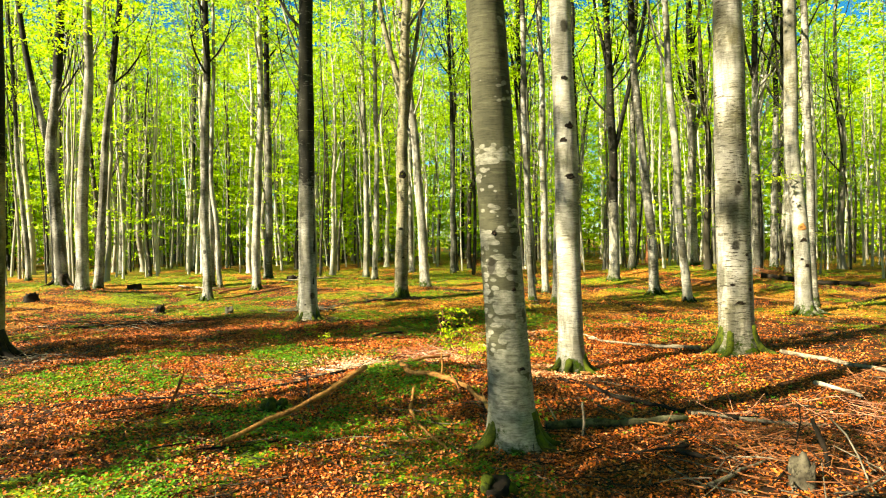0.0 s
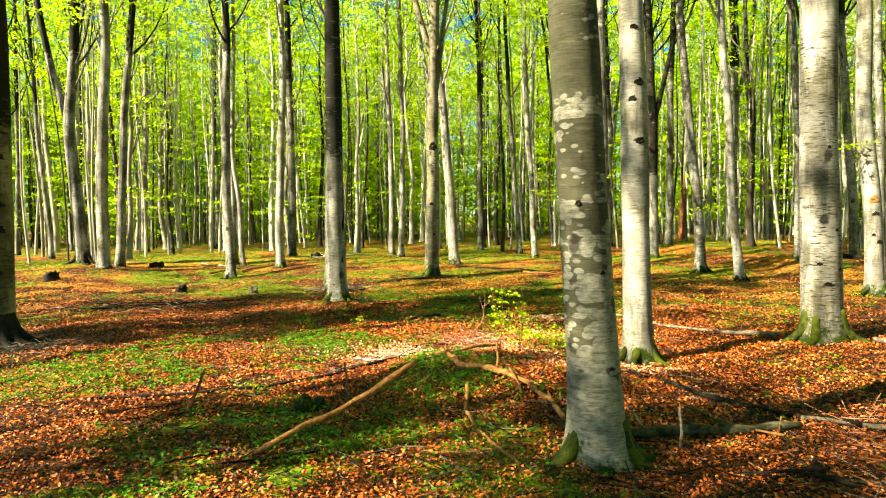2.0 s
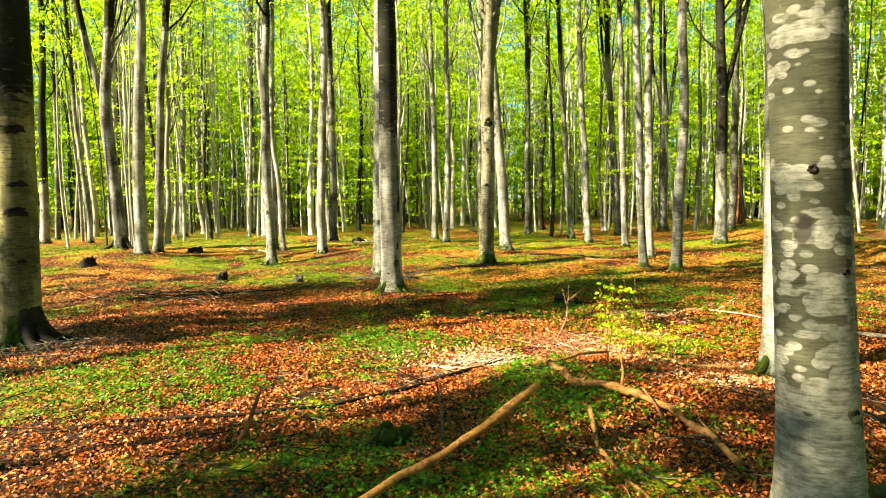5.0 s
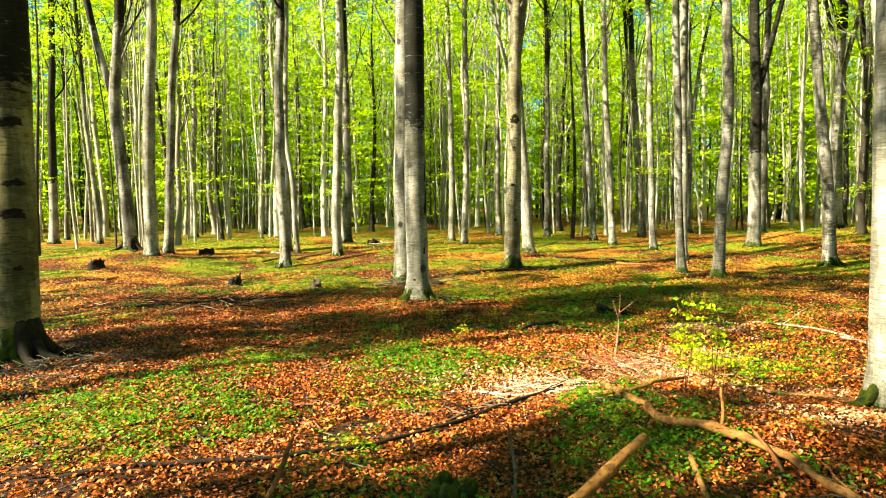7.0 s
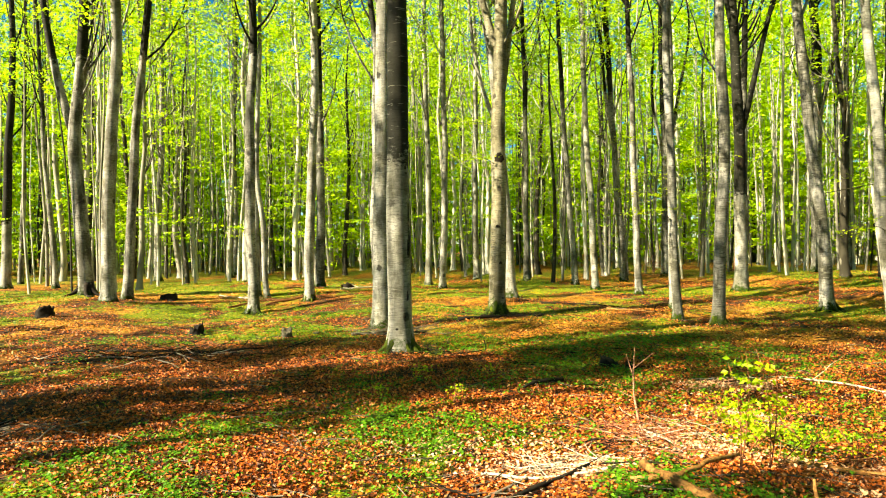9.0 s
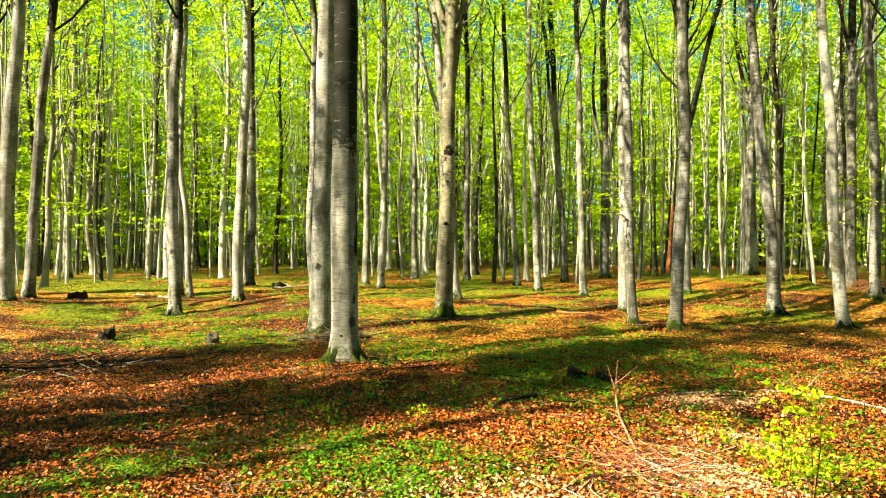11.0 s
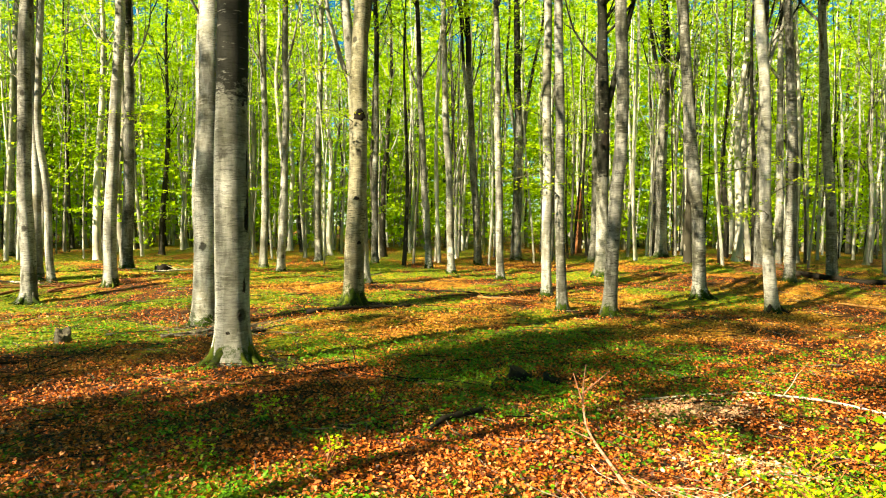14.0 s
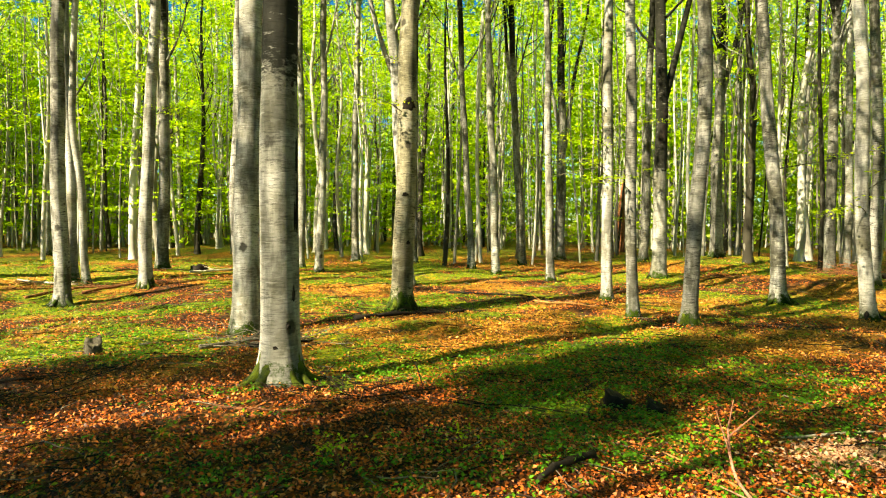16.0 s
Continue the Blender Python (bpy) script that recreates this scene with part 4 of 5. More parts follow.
fallen_branch("fallen_branch", [(0.11, 9.04), (0.47, 9.13), (0.72, 9.10), (1.3, 8.88), (1.8, 8.55)], 0.017, 0.024, WOOD_PALE, "tan branch lying under a leafy sapling", seed=41, twigs=1)
fallen_branch("fallen_branch", [(-8.6, 13.2), (-7.8, 13.9), (-6.6, 14.9)], 0.026, 0.014, WOOD_DARK, "dark branch in a shaded brush heap", seed=42, twigs=5)
fallen_branch("fallen_branch", [(-8.9, 14.3), (-7.4, 14.6), (-5.9, 15.1)], 0.022, 0.012, WOOD_DARK, "dark branch in a shaded brush heap", seed=43, twigs=5)
fallen_branch("fallen_branch", [(-7.4, 9.2), (-6.6, 9.7), (-5.9, 10.2)], 0.010, 0.006, WOOD_GREY, "thin grey branch at a beech foot", seed=44, twigs=5)
fallen_branch("fallen_branch", [(-7.9, 8.6), (-7.0, 9.1), (-6.2, 9.2)], 0.010, 0.005, WOOD_GREY, "thin grey branch at a beech foot", seed=45, twigs=5)
fallen_branch("fallen_branch", [(-0.58, 10.03), (-0.40, 9.75), (-0.30, 9.45)], 0.016, 0.012, WOOD_WHITE, "bleached branch on a heap of reddish twigs", seed=46, twigs=4)
fallen_branch("fallen_branch", [(-0.52, 9.98), (-0.95, 9.75), (-1.29, 9.26)], 0.010, 0.006, WOOD_PINK, "thin arched reddish branch in sunny litter", seed=47, twigs=3)
fallen_branch("fallen_branch", [(-0.44, 9.17), (-0.10, 9.55), (0.31, 9.91)], 0.009, 0.006, WOOD_PINK, "thin reddish branch among bleached twigs", seed=48, twigs=3)


def standing_stick(x, y, top, r, material, label):
    """A broken stick that stands in the ground and leans."""
    ob = thing("standing_stick", x, y, label, "stick")
    p = np.linspace(0, 1, 7)[:, None] * np.asarray(top, float)
    p[:, 0] += 0.02 * np.sin(np.linspace(0, 5, 7)) * np.linspace(0, 1, 7)
    p[0, 2] = -0.06
    part("stem", Shape().tube(p, r * np.array([1, 1.05, 0.95, 1.0, 0.9, 0.85, 0.6]), 8).mesh("stem", material), ob)
    return ob


standing_stick(-3.08, 6.43, (0.18, 0.12, 0.40), 0.016, WOOD_RED, "reddish broken stick standing in the litter")
standing_stick(-1.64, 6.72, (-0.02, 0.08, 0.44), 0.010, WOOD_GREY, "thin grey stick standing in green herbs")
standing_stick(2.80, 4.75, (-0.06, 0.10, 0.36), 0.022, WOOD_DARK, "dark broken stick standing in the brush")
standing_stick(1.12, 5.75, (0.03, 0.05, 0.33), 0.014, WOOD_GREY, "short grey stick standing by a log")
standing_stick(-0.22, 7.55, (0.03, 0.05, 0.30), 0.013, WOOD_PALE, "short tan stick leaning beside a branch")
standing_stick(0.02, 7.05, (-0.10, 0.25, 0.22), 0.013, WOOD_RED, "short brown stick leaning beside a branch")


def forked_twig():
    """The bare reddish twig that rises from the litter and forks."""
    x, y = -0.55, 10.05
    ob = thing("forked_twig", x, y, "bare reddish forked twig rising from the litter", "twig")
    bend = np.array([(0, 0, 0.02), (0.05, 0.35, 0.04), (0.13, 0.75, 0.035), (0.20, 1.15, 0.04), (0.25, 1.40, 0.08), (0.27, 1.50, 0.20), (0.29, 1.55, 0.34)])
    q = np.linspace(0, 6, 19)
    stem = np.stack([np.interp(q, np.arange(7), bend[:, k]) for k in range(3)], 1)
    stem[1:-1] = 0.25 * stem[:-2] + 0.5 * stem[1:-1] + 0.25 * stem[2:]
    part("stem", Shape().tube(stem, np.linspace(0.014, 0.008, 19), 7).mesh("stem", WOOD_PINK), ob)
    for i, (dx, dy, dz) in ((18, (0.0, -0.05, 0.20)), (17, (0.22, -0.02, 0.18)), (15, (-0.07, 0.05, 0.26)), (9, (-0.14, 0.12, 0.05))):
        q = stem[i] + np.linspace(0, 1, 6)[:, None] * np.array([dx, dy, dz])
        part("twig", Shape().tube(q, np.linspace(0.007, 0.003, 6), 6).mesh("twig", WOOD_PINK), ob)


forked_twig()


def stump(x, y, d, h, material, label, moss=False, seed=1, slope=0.3):
    """A broken or sawn stump with flared roots and a ragged top."""
    rng = np.random.default_rng(seed)
    ob = thing("tree_stump", x, y, label, "stump")
    sides, rings = 18, 7
    ang = np.linspace(0, 2 * np.pi, sides, endpoint=False)
    jag = h * (1 + slope * np.cos(ang + rng.uniform(0, 6)) + 0.16 * rng.normal(0, 1, sides))
    ph = rng.uniform(0, 6)
    v = []
    for k in range(rings):
        u = k / (rings - 1)
        flare = 1 + 0.75 * math.exp(-u * 3.2) * (0.55 + 0.45 * np.cos(4 * ang + ph))
        r = 0.5 * d * flare * (1 + 0.05 * rng.normal(0, 1, sides))
        z = -0.06 + (jag + 0.06) * u
        v.append(np.stack([r * np.cos(ang), r * np.sin(ang), z], 1))
    inner = np.stack([0.32 * d * np.cos(ang), 0.32 * d * np.sin(ang), jag * 0.72], 1)
    v += [inner]
    verts = np.concatenate(v + [np.array([[0, 0, 0.62 * h]])])
    faces = [(k * sides + j, k * sides + (j + 1) % sides, (k + 1) * sides + (j + 1) % sides, (k + 1) * sides + j) for k in range(rings) for j in range(sides)]
    faces += [(rings * sides + j, rings * sides + (j + 1) % sides, len(verts) - 1) for j in range(sides)]
    part("stump_wood", Shape().put(verts, faces).mesh("stump_wood", material), ob)
    if moss:
        m = Shape()
        for k in range(5):
            a, r = rng.uniform(0, 6.28), 0.5 * d * 1.05
            c = np.array([r * math.cos(a), r * math.sin(a), rng.uniform(0.2, 0.8) * h])
            add_lump(m, c, np.array([0.32, 0.32, 0.36]) * d * rng.uniform(0.6, 1.0), rng)
        part("moss", m.mesh("moss", MOSS), ob, "green cushion of moss")
    return ob


def add_lump(shape, c, size, rng, nu=10, nv=7):
    """A soft uneven cushion."""
    u = np.linspace(0, 2 * np.pi, nu, endpoint=False)
    v = np.linspace(0.08, np.pi - 0.08, nv)
    U, V = np.meshgrid(u, v)
    R = 1 + 0.13 * np.sin(3 * U + rng.uniform(0, 6)) * np.sin(2 * V) + rng.normal(0, 0.06, U.shape)
    p = np.stack([R * np.sin(V) * np.cos(U), R * np.sin(V) * np.sin(U), R * np.cos(V)], -1).reshape(-1, 3) * size + c
    faces = [(i * nu + j, i * nu + (j + 1) % nu, (i + 1) * nu + (j + 1) % nu, (i + 1) * nu + j) for i in range(nv - 1) for j in range(nu)]
    faces += [tuple(range(nu))[::-1], tuple(range((nv - 1) * nu, nv * nu))]
    shape.put(p, faces)


stump(-13.7, 20.3, 0.42, 0.24, WOOD_DARK, "dark rotten stump in sunny litter", seed=3)
stump(-8.15, 17.3, 0.26, 0.20, WOOD_DARK, "small dark stump in sunny litter", seed=4)
stump(-5.95, 16.55, 0.20, 0.15, WOOD_STUMP, "small brown-grey stump among green herbs", seed=5)
stump(-0.20, 13.42, 0.24, 0.10, WOOD_DARK, "low black stump in shaded herbs", seed=6, slope=0.5)
stump(0.08, 13.22, 0.18, 0.07, WOOD_DARK, "low black stump beside another", seed=7, slope=0.5)
stump(-2.02, 6.75, 0.20, 0.09, MOSS, "low stump covered in dark moss", seed=8, moss=True, slope=0.1)
stump(2.40, 4.40, 0.17, 0.17, WOOD_STUMP, "grey stump with a hollow dark top", seed=9, moss=False)
stump(0.25, 4.45, 0.18, 0.10, WOOD_DARK, "dark mossy stump before a near beech", seed=10, moss=True)
stump(-13.0, 25.6, 0.5, 0.16, WOOD_DARK, "dark stump between far beeches", seed=11)
stump(-7.6, 29.8, 0.5, 0.16, WOOD_DARK, "dark rotten stump behind a pale beech", seed=12)


def sapling(x, y, h, stems, per, spread, label, seed, tilt=0.5):
    """A low leafy beech sapling: thin stems with loose sprays of bright leaves."""
    rng = np.random.default_rng(seed)
    ob = thing("beech_sapling", x, y, label, "sapling")
    centres = []
    for k in range(stems):
        a = rng.uniform(0, 6.28)
        r = spread * rng.uniform(0.3, 1.0)
        top = np.array([r * math.cos(a), r * math.sin(a), h * rng.uniform(0.78, 1.0)])
        s = np.linspace(0, 1, 8)[:, None]
        p = s * top * np.array([1, 1, 1]) + np.sin(s * 3.1) * np.array([0.03, -0.03, 0.05])
        p[0, 2] = -0.04
        part("stem", Shape().tube(p, np.linspace(0.006, 0.002, 8), 5).mesh("stem", WOOD_RED), ob)
        for q in rng.uniform(0.3, 1.0, max(3, per // 5)):
            centres.append(p[int(q * 7)] + np.array([rng.normal(0, 0.05), rng.normal(0, 0.05), rng.normal(0, 0.02)]))
    me = leaves_mesh("leaves", *spray_leaves(rng, centres, 5, 0.085, 0.030 + 0.018 * h, tilt), LEAF_LOW, width=0.62)
    tagged(part("leaves", me, ob, "fresh yellow-green leaves"), kind="stuff")
    return ob


sapling(-0.14, 8.80, 0.98, 2, 85, 0.08, "upright yellow-green beech sapling in sunny litter", 1, 1.3)
sapling(0.12, 8.92, 0.94, 2, 50, 0.10, "upright yellow-green beech sapling in sunny litter", 3, 1.3)
sapling(0.28, 9.15, 0.30, 3, 15, 0.24, "low yellow-green beech sapling in sunny litter", 13)
sapling(0.45, 9.95, 0.30, 7, 26, 0.45, "low spreading beech sapling with yellow leaves", 2, 0.9)
sapling(0.18, 9.50, 0.30, 6, 24, 0.35, "low spreading beech sapling with yellow leaves", 14, 0.9)
sapling(0.70, 9.60, 0.28, 6, 24, 0.40, "low spreading beech sapling with yellow leaves", 15, 0.9)
sapling(0.92, 9.30, 0.36, 5, 24, 0.25, "low yellow-green beech sapling beside a tan branch", 16, 0.9)
sapling(1.00, 10.60, 0.26, 6, 24, 0.45, "low spreading beech sapling with yellow leaves", 11)
sapling(0.25, 10.55, 0.24, 5, 24, 0.35, "low spreading beech sapling with yellow leaves", 12)
sapling(-2.75, 12.0, 0.26, 4, 24, 0.22, "small green sapling in shaded litter", 4)
sapling(-2.35, 11.0, 0.22, 4, 24, 0.18, "small green sapling in shaded litter", 5)
sapling(-3.2, 11.3, 0.18, 3, 20, 0.16, "small green sapling in shaded litter", 6)
sapling(-1.9, 12.2, 0.20, 3, 20, 0.16, "small green sapling in shaded litter", 7)
sapling(6.4, 12.4, 0.35, 4, 24, 0.22, "small yellow-green sapling in the litter", 8)
sapling(0.1, 12.0, 0.16, 3, 18, 0.15, "small yellow-green sapling in the litter", 9)
sapling(3.9, 13.5, 0.25, 3, 18, 0.15, "small yellow-green sapling in the litter", 10)


def brush_heap(x, y, rx, ry, h, count, material, label, seed, long=0.8, thin=1.0):
    """A loose heap of thin dead twigs."""
    rng = np.random.default_rng(seed)
    s = Shape()
    z0 = floor_at(x, y)
    for _ in range(count):
        cx, cy = rx * rng.normal(0, 0.5), ry * rng.normal(0, 0.5)
        a, l = rng.uniform(0, 6.28), long * rng.uniform(0.4, 1.2)
        tilt = rng.normal(0, 0.22)
        t = np.linspace(-0.5, 0.5, 7)[:, None]
        p = t * l * np.array([math.cos(a), math.sin(a), tilt]) + np.array([cx, cy, 0])
        p[:, :2] += (np.sin(t * rng.uniform(3, 8) + rng.uniform(0, 6)) * 0.06 * l)
        near = math.exp(-(cx / rx) ** 2 - (cy / ry) ** 2)
        p[:, 2] += rise(p[:, 0] + x, p[:, 1] + y) - z0 + 0.01 + h * near * rng.uniform(0, 1)
        p[:, 2] = np.maximum(p[:, 2], rise(p[:, 0] + x, p[:, 1] + y) - z0 + 0.005)
        r = thin * rng.uniform(0.003, 0.008)
        s.tube(p, np.linspace(r, r * 0.4, 7), 5, cap=False)
    ob = new("brush_heap", s.mesh("brush_heap", material))
    ob.matrix_basis = pose(x, y, z0)
    return tagged(ob, label, "brush", kind="stuff")


brush_heap(1.8, 5.1, 1.4, 0.8, 0.10, 70, WOOD_DARK, "loose heap of thin dark twigs", 1, 0.9, 0.8)
brush_heap(2.0, 4.7, 1.5, 0.7, 0.12, 12, WOOD_DARK, "tangle of thicker dead branches in the shade", 21, 1.3, 1.9)
brush_heap(2.6, 4.6, 1.5, 0.8, 0.12, 24, WOOD_GREY, "tangle of grey dead branches in the brush", 22, 1.0, 1.3)
brush_heap(3.6, 6.2, 1.3, 1.0, 0.10, 90, WOOD_PINK, "thin sunbleached twigs over orange litter", 23, 0.8, 0.6)
brush_heap(3.2, 7.0, 1.6, 1.0, 0.08, 45, WOOD_DARK, "thin dark twigs over orange litter", 24, 1.0, 0.7)
brush_heap(2.7, 5.1, 1.3, 0.9, 0.12, 170, WOOD_RED, "loose brown twigs over leaf litter", 2, 0.9, 0.9)
brush_heap(-0.55, 9.75, 0.6, 0.7, 0.14, 190, WOOD_ROSE, "heap of thin reddish twigs in the sun", 3, 0.45, 0.5)
brush_heap(-0.35, 9.85, 0.6, 0.6, 0.12, 44, WOOD_WHITE, "thin bleached twigs on a reddish heap", 15, 0.5, 0.5)
brush_heap(-1.35, 9.0, 0.6, 0.35, 0.08, 60, WOOD_WHITE, "scattered bleached thin twigs", 4, 0.5, 0.5)
brush_heap(-7.3, 14.2, 2.0, 0.9, 0.14, 90, WOOD_DARK, "shaded heap of dark dead branches", 5, 1.2)
brush_heap(-7.0, 14.0, 1.9, 0.9, 0.10, 26, WOOD_WHITE, "few bleached twigs on a dark brush heap", 16, 0.7)
brush_heap(-6.7, 9.4, 0.9, 0.6, 0.12, 60, WOOD_GREY, "thin grey twigs at a beech foot", 6)
brush_heap(-3.7, 16.9, 0.8, 0.6, 0.14, 70, WOOD_GREY, "thin dead branches at beech feet", 7, 1.1)
brush_heap(11.6, 24.0, 1.3, 0.7, 0.5, 120, WOOD_RED, "heap of brown brush under the trees", 8, 1.5)
brush_heap(-10.0, 25.4, 1.6, 0.7, 0.2, 70, WOOD_RED, "brown twigs scattered by beech feet", 9, 1.3)
brush_heap(-2.9, 14.0, 1.0, 0.5, 0.08, 50, WOOD_DARK, "dark twigs round a beech foot", 10, 0.8)
brush_heap(5.0, 7.5, 1.2, 0.9, 0.08, 70, WOOD_RED, "loose brown twigs over leaf litter", 11, 0.8)
brush_heap(7.3, 37.0, 2.2, 0.8, 1.0, 130, WOOD_RED, "tall heap of reddish brush far in the wood", 12, 2.2)
brush_heap(-1.4, 19.6, 1.3, 0.6, 0.1, 60, WOOD_DARK, "dark twigs by a mossy foot", 13, 0.9)
brush_heap(-11.5, 14.5, 1.4, 0.8, 0.12, 60, WOOD_RED, "brown twigs in the litter", 14, 1.0)


def broken_snag(x, y, d, h):
    """A broken stem whose split wood shows orange."""
    rng = np.random.default_rng(9)
    ob = thing("broken_snag", x, y, "broken beech stem with split orange wood", "snag")
    z = np.linspace(-0.1, h, 9)
    p = np.stack([0.03 * z, 0 * z, z], 1)
    part("stem", Shape().tube(p, 0.5 * d * np.array([1.3, 1.1, 1, 1, 0.95, 0.9, 0.75, 0.5, 0.15]), 9).mesh("stem", WOOD_RED), ob)


broken_snag(13.9, 45.5, 0.5, 4.4)


# ---- moss and roots at the near feet ----
def mossy_roots(x, y, turns, reach, material, label, swell=1.0):
    """Roots that run from a stem's foot into the litter; each belongs to the trunk."""
    trunk, path, radii = STEMS[(x, y)]
    d = 2 * swell * float(radii[5])
    rng = np.random.default_rng(int(abs(x * 50 + y * 70) + 100 * swell))
    z0 = floor_at(x, y)
    for deg in turns:
        a = math.radians(deg)
        t = np.linspace(0, 1, 11)
        r = d * 0.30 + (reach + 0.25 * d) * t
        wig = a + 0.22 * np.sin(3 * t + rng.uniform(0, 6)) * t
        px, py = r * np.cos(wig), r * np.sin(wig)
        girth = d * (0.05 + 0.18 * np.exp(-2.3 * t)) * (1 + 0.07 * rng.normal(0, 1, 11))
        pz = 0.34 * (d / 0.37) * np.exp(-3.2 * t) - 0.6 * girth - 0.02 * t + rise(px + x, py + y) - z0
        part("root", Shape().tube(np.stack([px, py, pz], 1), girth, 12).mesh("root", material), trunk, label)


mossy_roots(0.48, 5.63, (188, 205, 330, 352, 30), 0.30, MOSS, "mossy root")
mossy_roots(1.60, 8.85, (200, 320, 350, 250), 0.35, MOSS, "mossy root")
mossy_roots(4.32, 9.78, (185, 225, 320, 350), 0.32, MOSS, "mossy root")
mossy_roots(-7.60, 10.03, (285, 305, 240), 0.22, MOSS, "mossy root")
mossy_roots(-7.60, 10.03, (325, 345, 5), 0.55, WOOD_DARK, "dark rotten root", 1.1)
mossy_roots(-3.39, 14.52, (180, 205, 240, 300, 335, 355), 0.30, MOSS, "mossy root")
mossy_roots(-1.70, 20.04, (190, 240, 290, 340), 0.30, MOSS, "mossy root")
mossy_roots(8.24, 15.05, (200, 280, 330), 0.5, BARK, "grey root")
mossy_roots(6.32, 20.18, (200, 290, 340), 0.35, BARK, "grey root")
mossy_roots(-9.28, 23.7, (200, 250, 330), 0.3, BARK, "grey root")
mossy_roots(-7.97, 25.47, (200, 250, 300, 345), 0.22, MOSS, "mossy root")
mossy_roots(-15.68, 25.18, (220, 300, 340), 0.5, WOOD_DARK, "dark root")
mossy_roots(6.62, 18.12, (210, 330), 0.25, WOOD_DARK, "dark root")
mossy_roots(2.79, 17.51, (200, 300, 340), 0.18, MOSS, "mossy root")


# ---- scars and knots on the near stems ----
def branch_scar(x, y, z, turn, width, height, material, name="branch_scar", label="black branch scar"):
    """A sunken dark scar with a raised lip, lying on the bark of the stem at (x, y)."""
    trunk, path, r = STEMS[(x, y)]
    i = int(np.clip(np.searchsorted(path[:, 2], z), 1, len(path) - 1))
    k = (z - path[i - 1, 2]) / (path[i, 2] - path[i - 1, 2])
    c = path[i - 1] + k * (path[i] - path[i - 1])
    rad = r[i - 1] + k * (r[i] - r[i - 1])
    rng = np.random.default_rng(int(abs(z * 1000 + turn)))
    rings, sides = 5, 18
    a = np.linspace(0, 2 * np.pi, sides, endpoint=False)
    ragged = 1 + 0.16 * rng.normal(0, 1, sides)
    v = []
    for m in range(rings):
        u = 1 - m / rings
        s = 0.5 * width * u * np.cos(a) * ragged
        h = 0.5 * height * u * np.sin(a) * ragged - 0.18 * height * (np.abs(s) / (0.5 * width)) ** 1.5
        out = rad + (0.001, 0.010, 0.012, 0.006, 0.003)[m]
        ang = math.radians(turn) + s / rad
        v.append(np.stack([c[0] + out * np.cos(ang), c[1] + out * np.sin(ang), z + h], 1))
    ang = math.radians(turn)
    v.append(np.array([[c[0] + (rad + 0.002) * math.cos(ang), c[1] + (rad + 0.002) * math.sin(ang), z]]))
    faces = [(m * sides + j, m * sides + (j + 1) % sides, (m + 1) * sides + (j + 1) % sides, (m + 1) * sides + j) for m in range(rings - 1) for j in range(sides)]
    faces += [((rings - 1) * sides + j, (rings - 1) * sides + (j + 1) % sides, rings * sides) for j in range(sides)]
    part(name, Shape().put(np.concatenate(v), faces).mesh(name, material), trunk, label)


for z, turn, w, h in ((1.75, 304, 0.30, 0.13), (2.10, 312, 0.22, 0.09), (2.80, 306, 0.26, 0.12), (3.3, 300, 0.26, 0.12), (1.1, 318, 0.10, 0.06)):
    branch_scar(-7.60, 10.03, z, turn, w, h, WOOD_DARK)
for z, turn, w, h in ((3.05, 320, 0.045, 0.06), (0.42, 262, 0.05, 0.035), (0.62, 300, 0.05, 0.05), (0.95, 318, 0.04, 0.16)):
    branch_scar(-3.39, 14.52, z, turn, w, h, WOOD_DARK)
for z, turn, w, h in ((1.85, 338, 0.035, 0.55), (1.75, 326, 0.018, 0.30), (2.35, 336, 0.03, 0.35)):
    branch_scar(-3.39, 14.52, z, turn, w, h, WOOD_DARK, "bark_crack", "long black crack in the bark")
for z, turn, w, h in ((3.45, 285, 0.12, 0.09), (3.25, 250, 0.10, 0.07), (2.75, 280, 0.13, 0.08), (4.1, 270, 0.10, 0.06)):
    branch_scar(1.60, 8.85, z, turn, w, h, WOOD_DARK)
for z, turn, w, h in ((0.78, 262, 0.12, 0.05), (1.05, 240, 0.07, 0.05), (0.98, 300, 0.06, 0.06), (2.6, 275, 0.05, 0.04), (1.5, 292, 0.05, 0.04)):
    branch_scar(4.32, 9.78, z, turn, w, h, WOOD_DARK)
for z, turn, w, h, mat in ((2.05, 255, 0.20, 0.16, WOOD_PALE), (1.75, 262, 0.14, 0.10, WOOD_DARK), (1.15, 275, 0.12, 0.07, WOOD_DARK), (1.3, 240, 0.08, 0.05, WOOD_DARK)):
    branch_scar(8.24, 15.05, z, turn, w, h, mat, "branch_scar", "knotty branch scar")
for z, turn, w, h in ((1.95, 250, 0.045, 0.045), (0.75, 300, 0.06, 0.03), (1.45, 295, 0.05, 0.035)):
    branch_scar(0.48, 5.63, z, turn, w, h, WOOD_DARK)
for z, turn, w, h in ((3.9, 280, 0.26, 0.25), (2.2, 262, 0.14, 0.07), (1.3, 290, 0.10, 0.06)):
    branch_scar(-1.70, 20.04, z, turn, w, h, WOOD_DARK)
for z, turn, w, h in ((4.3, 262, 0.30, 0.55), (4.9, 285, 0.20, 0.25)):
    branch_scar(6.44, 25.75, z, turn, w, h, WOOD_DARK)


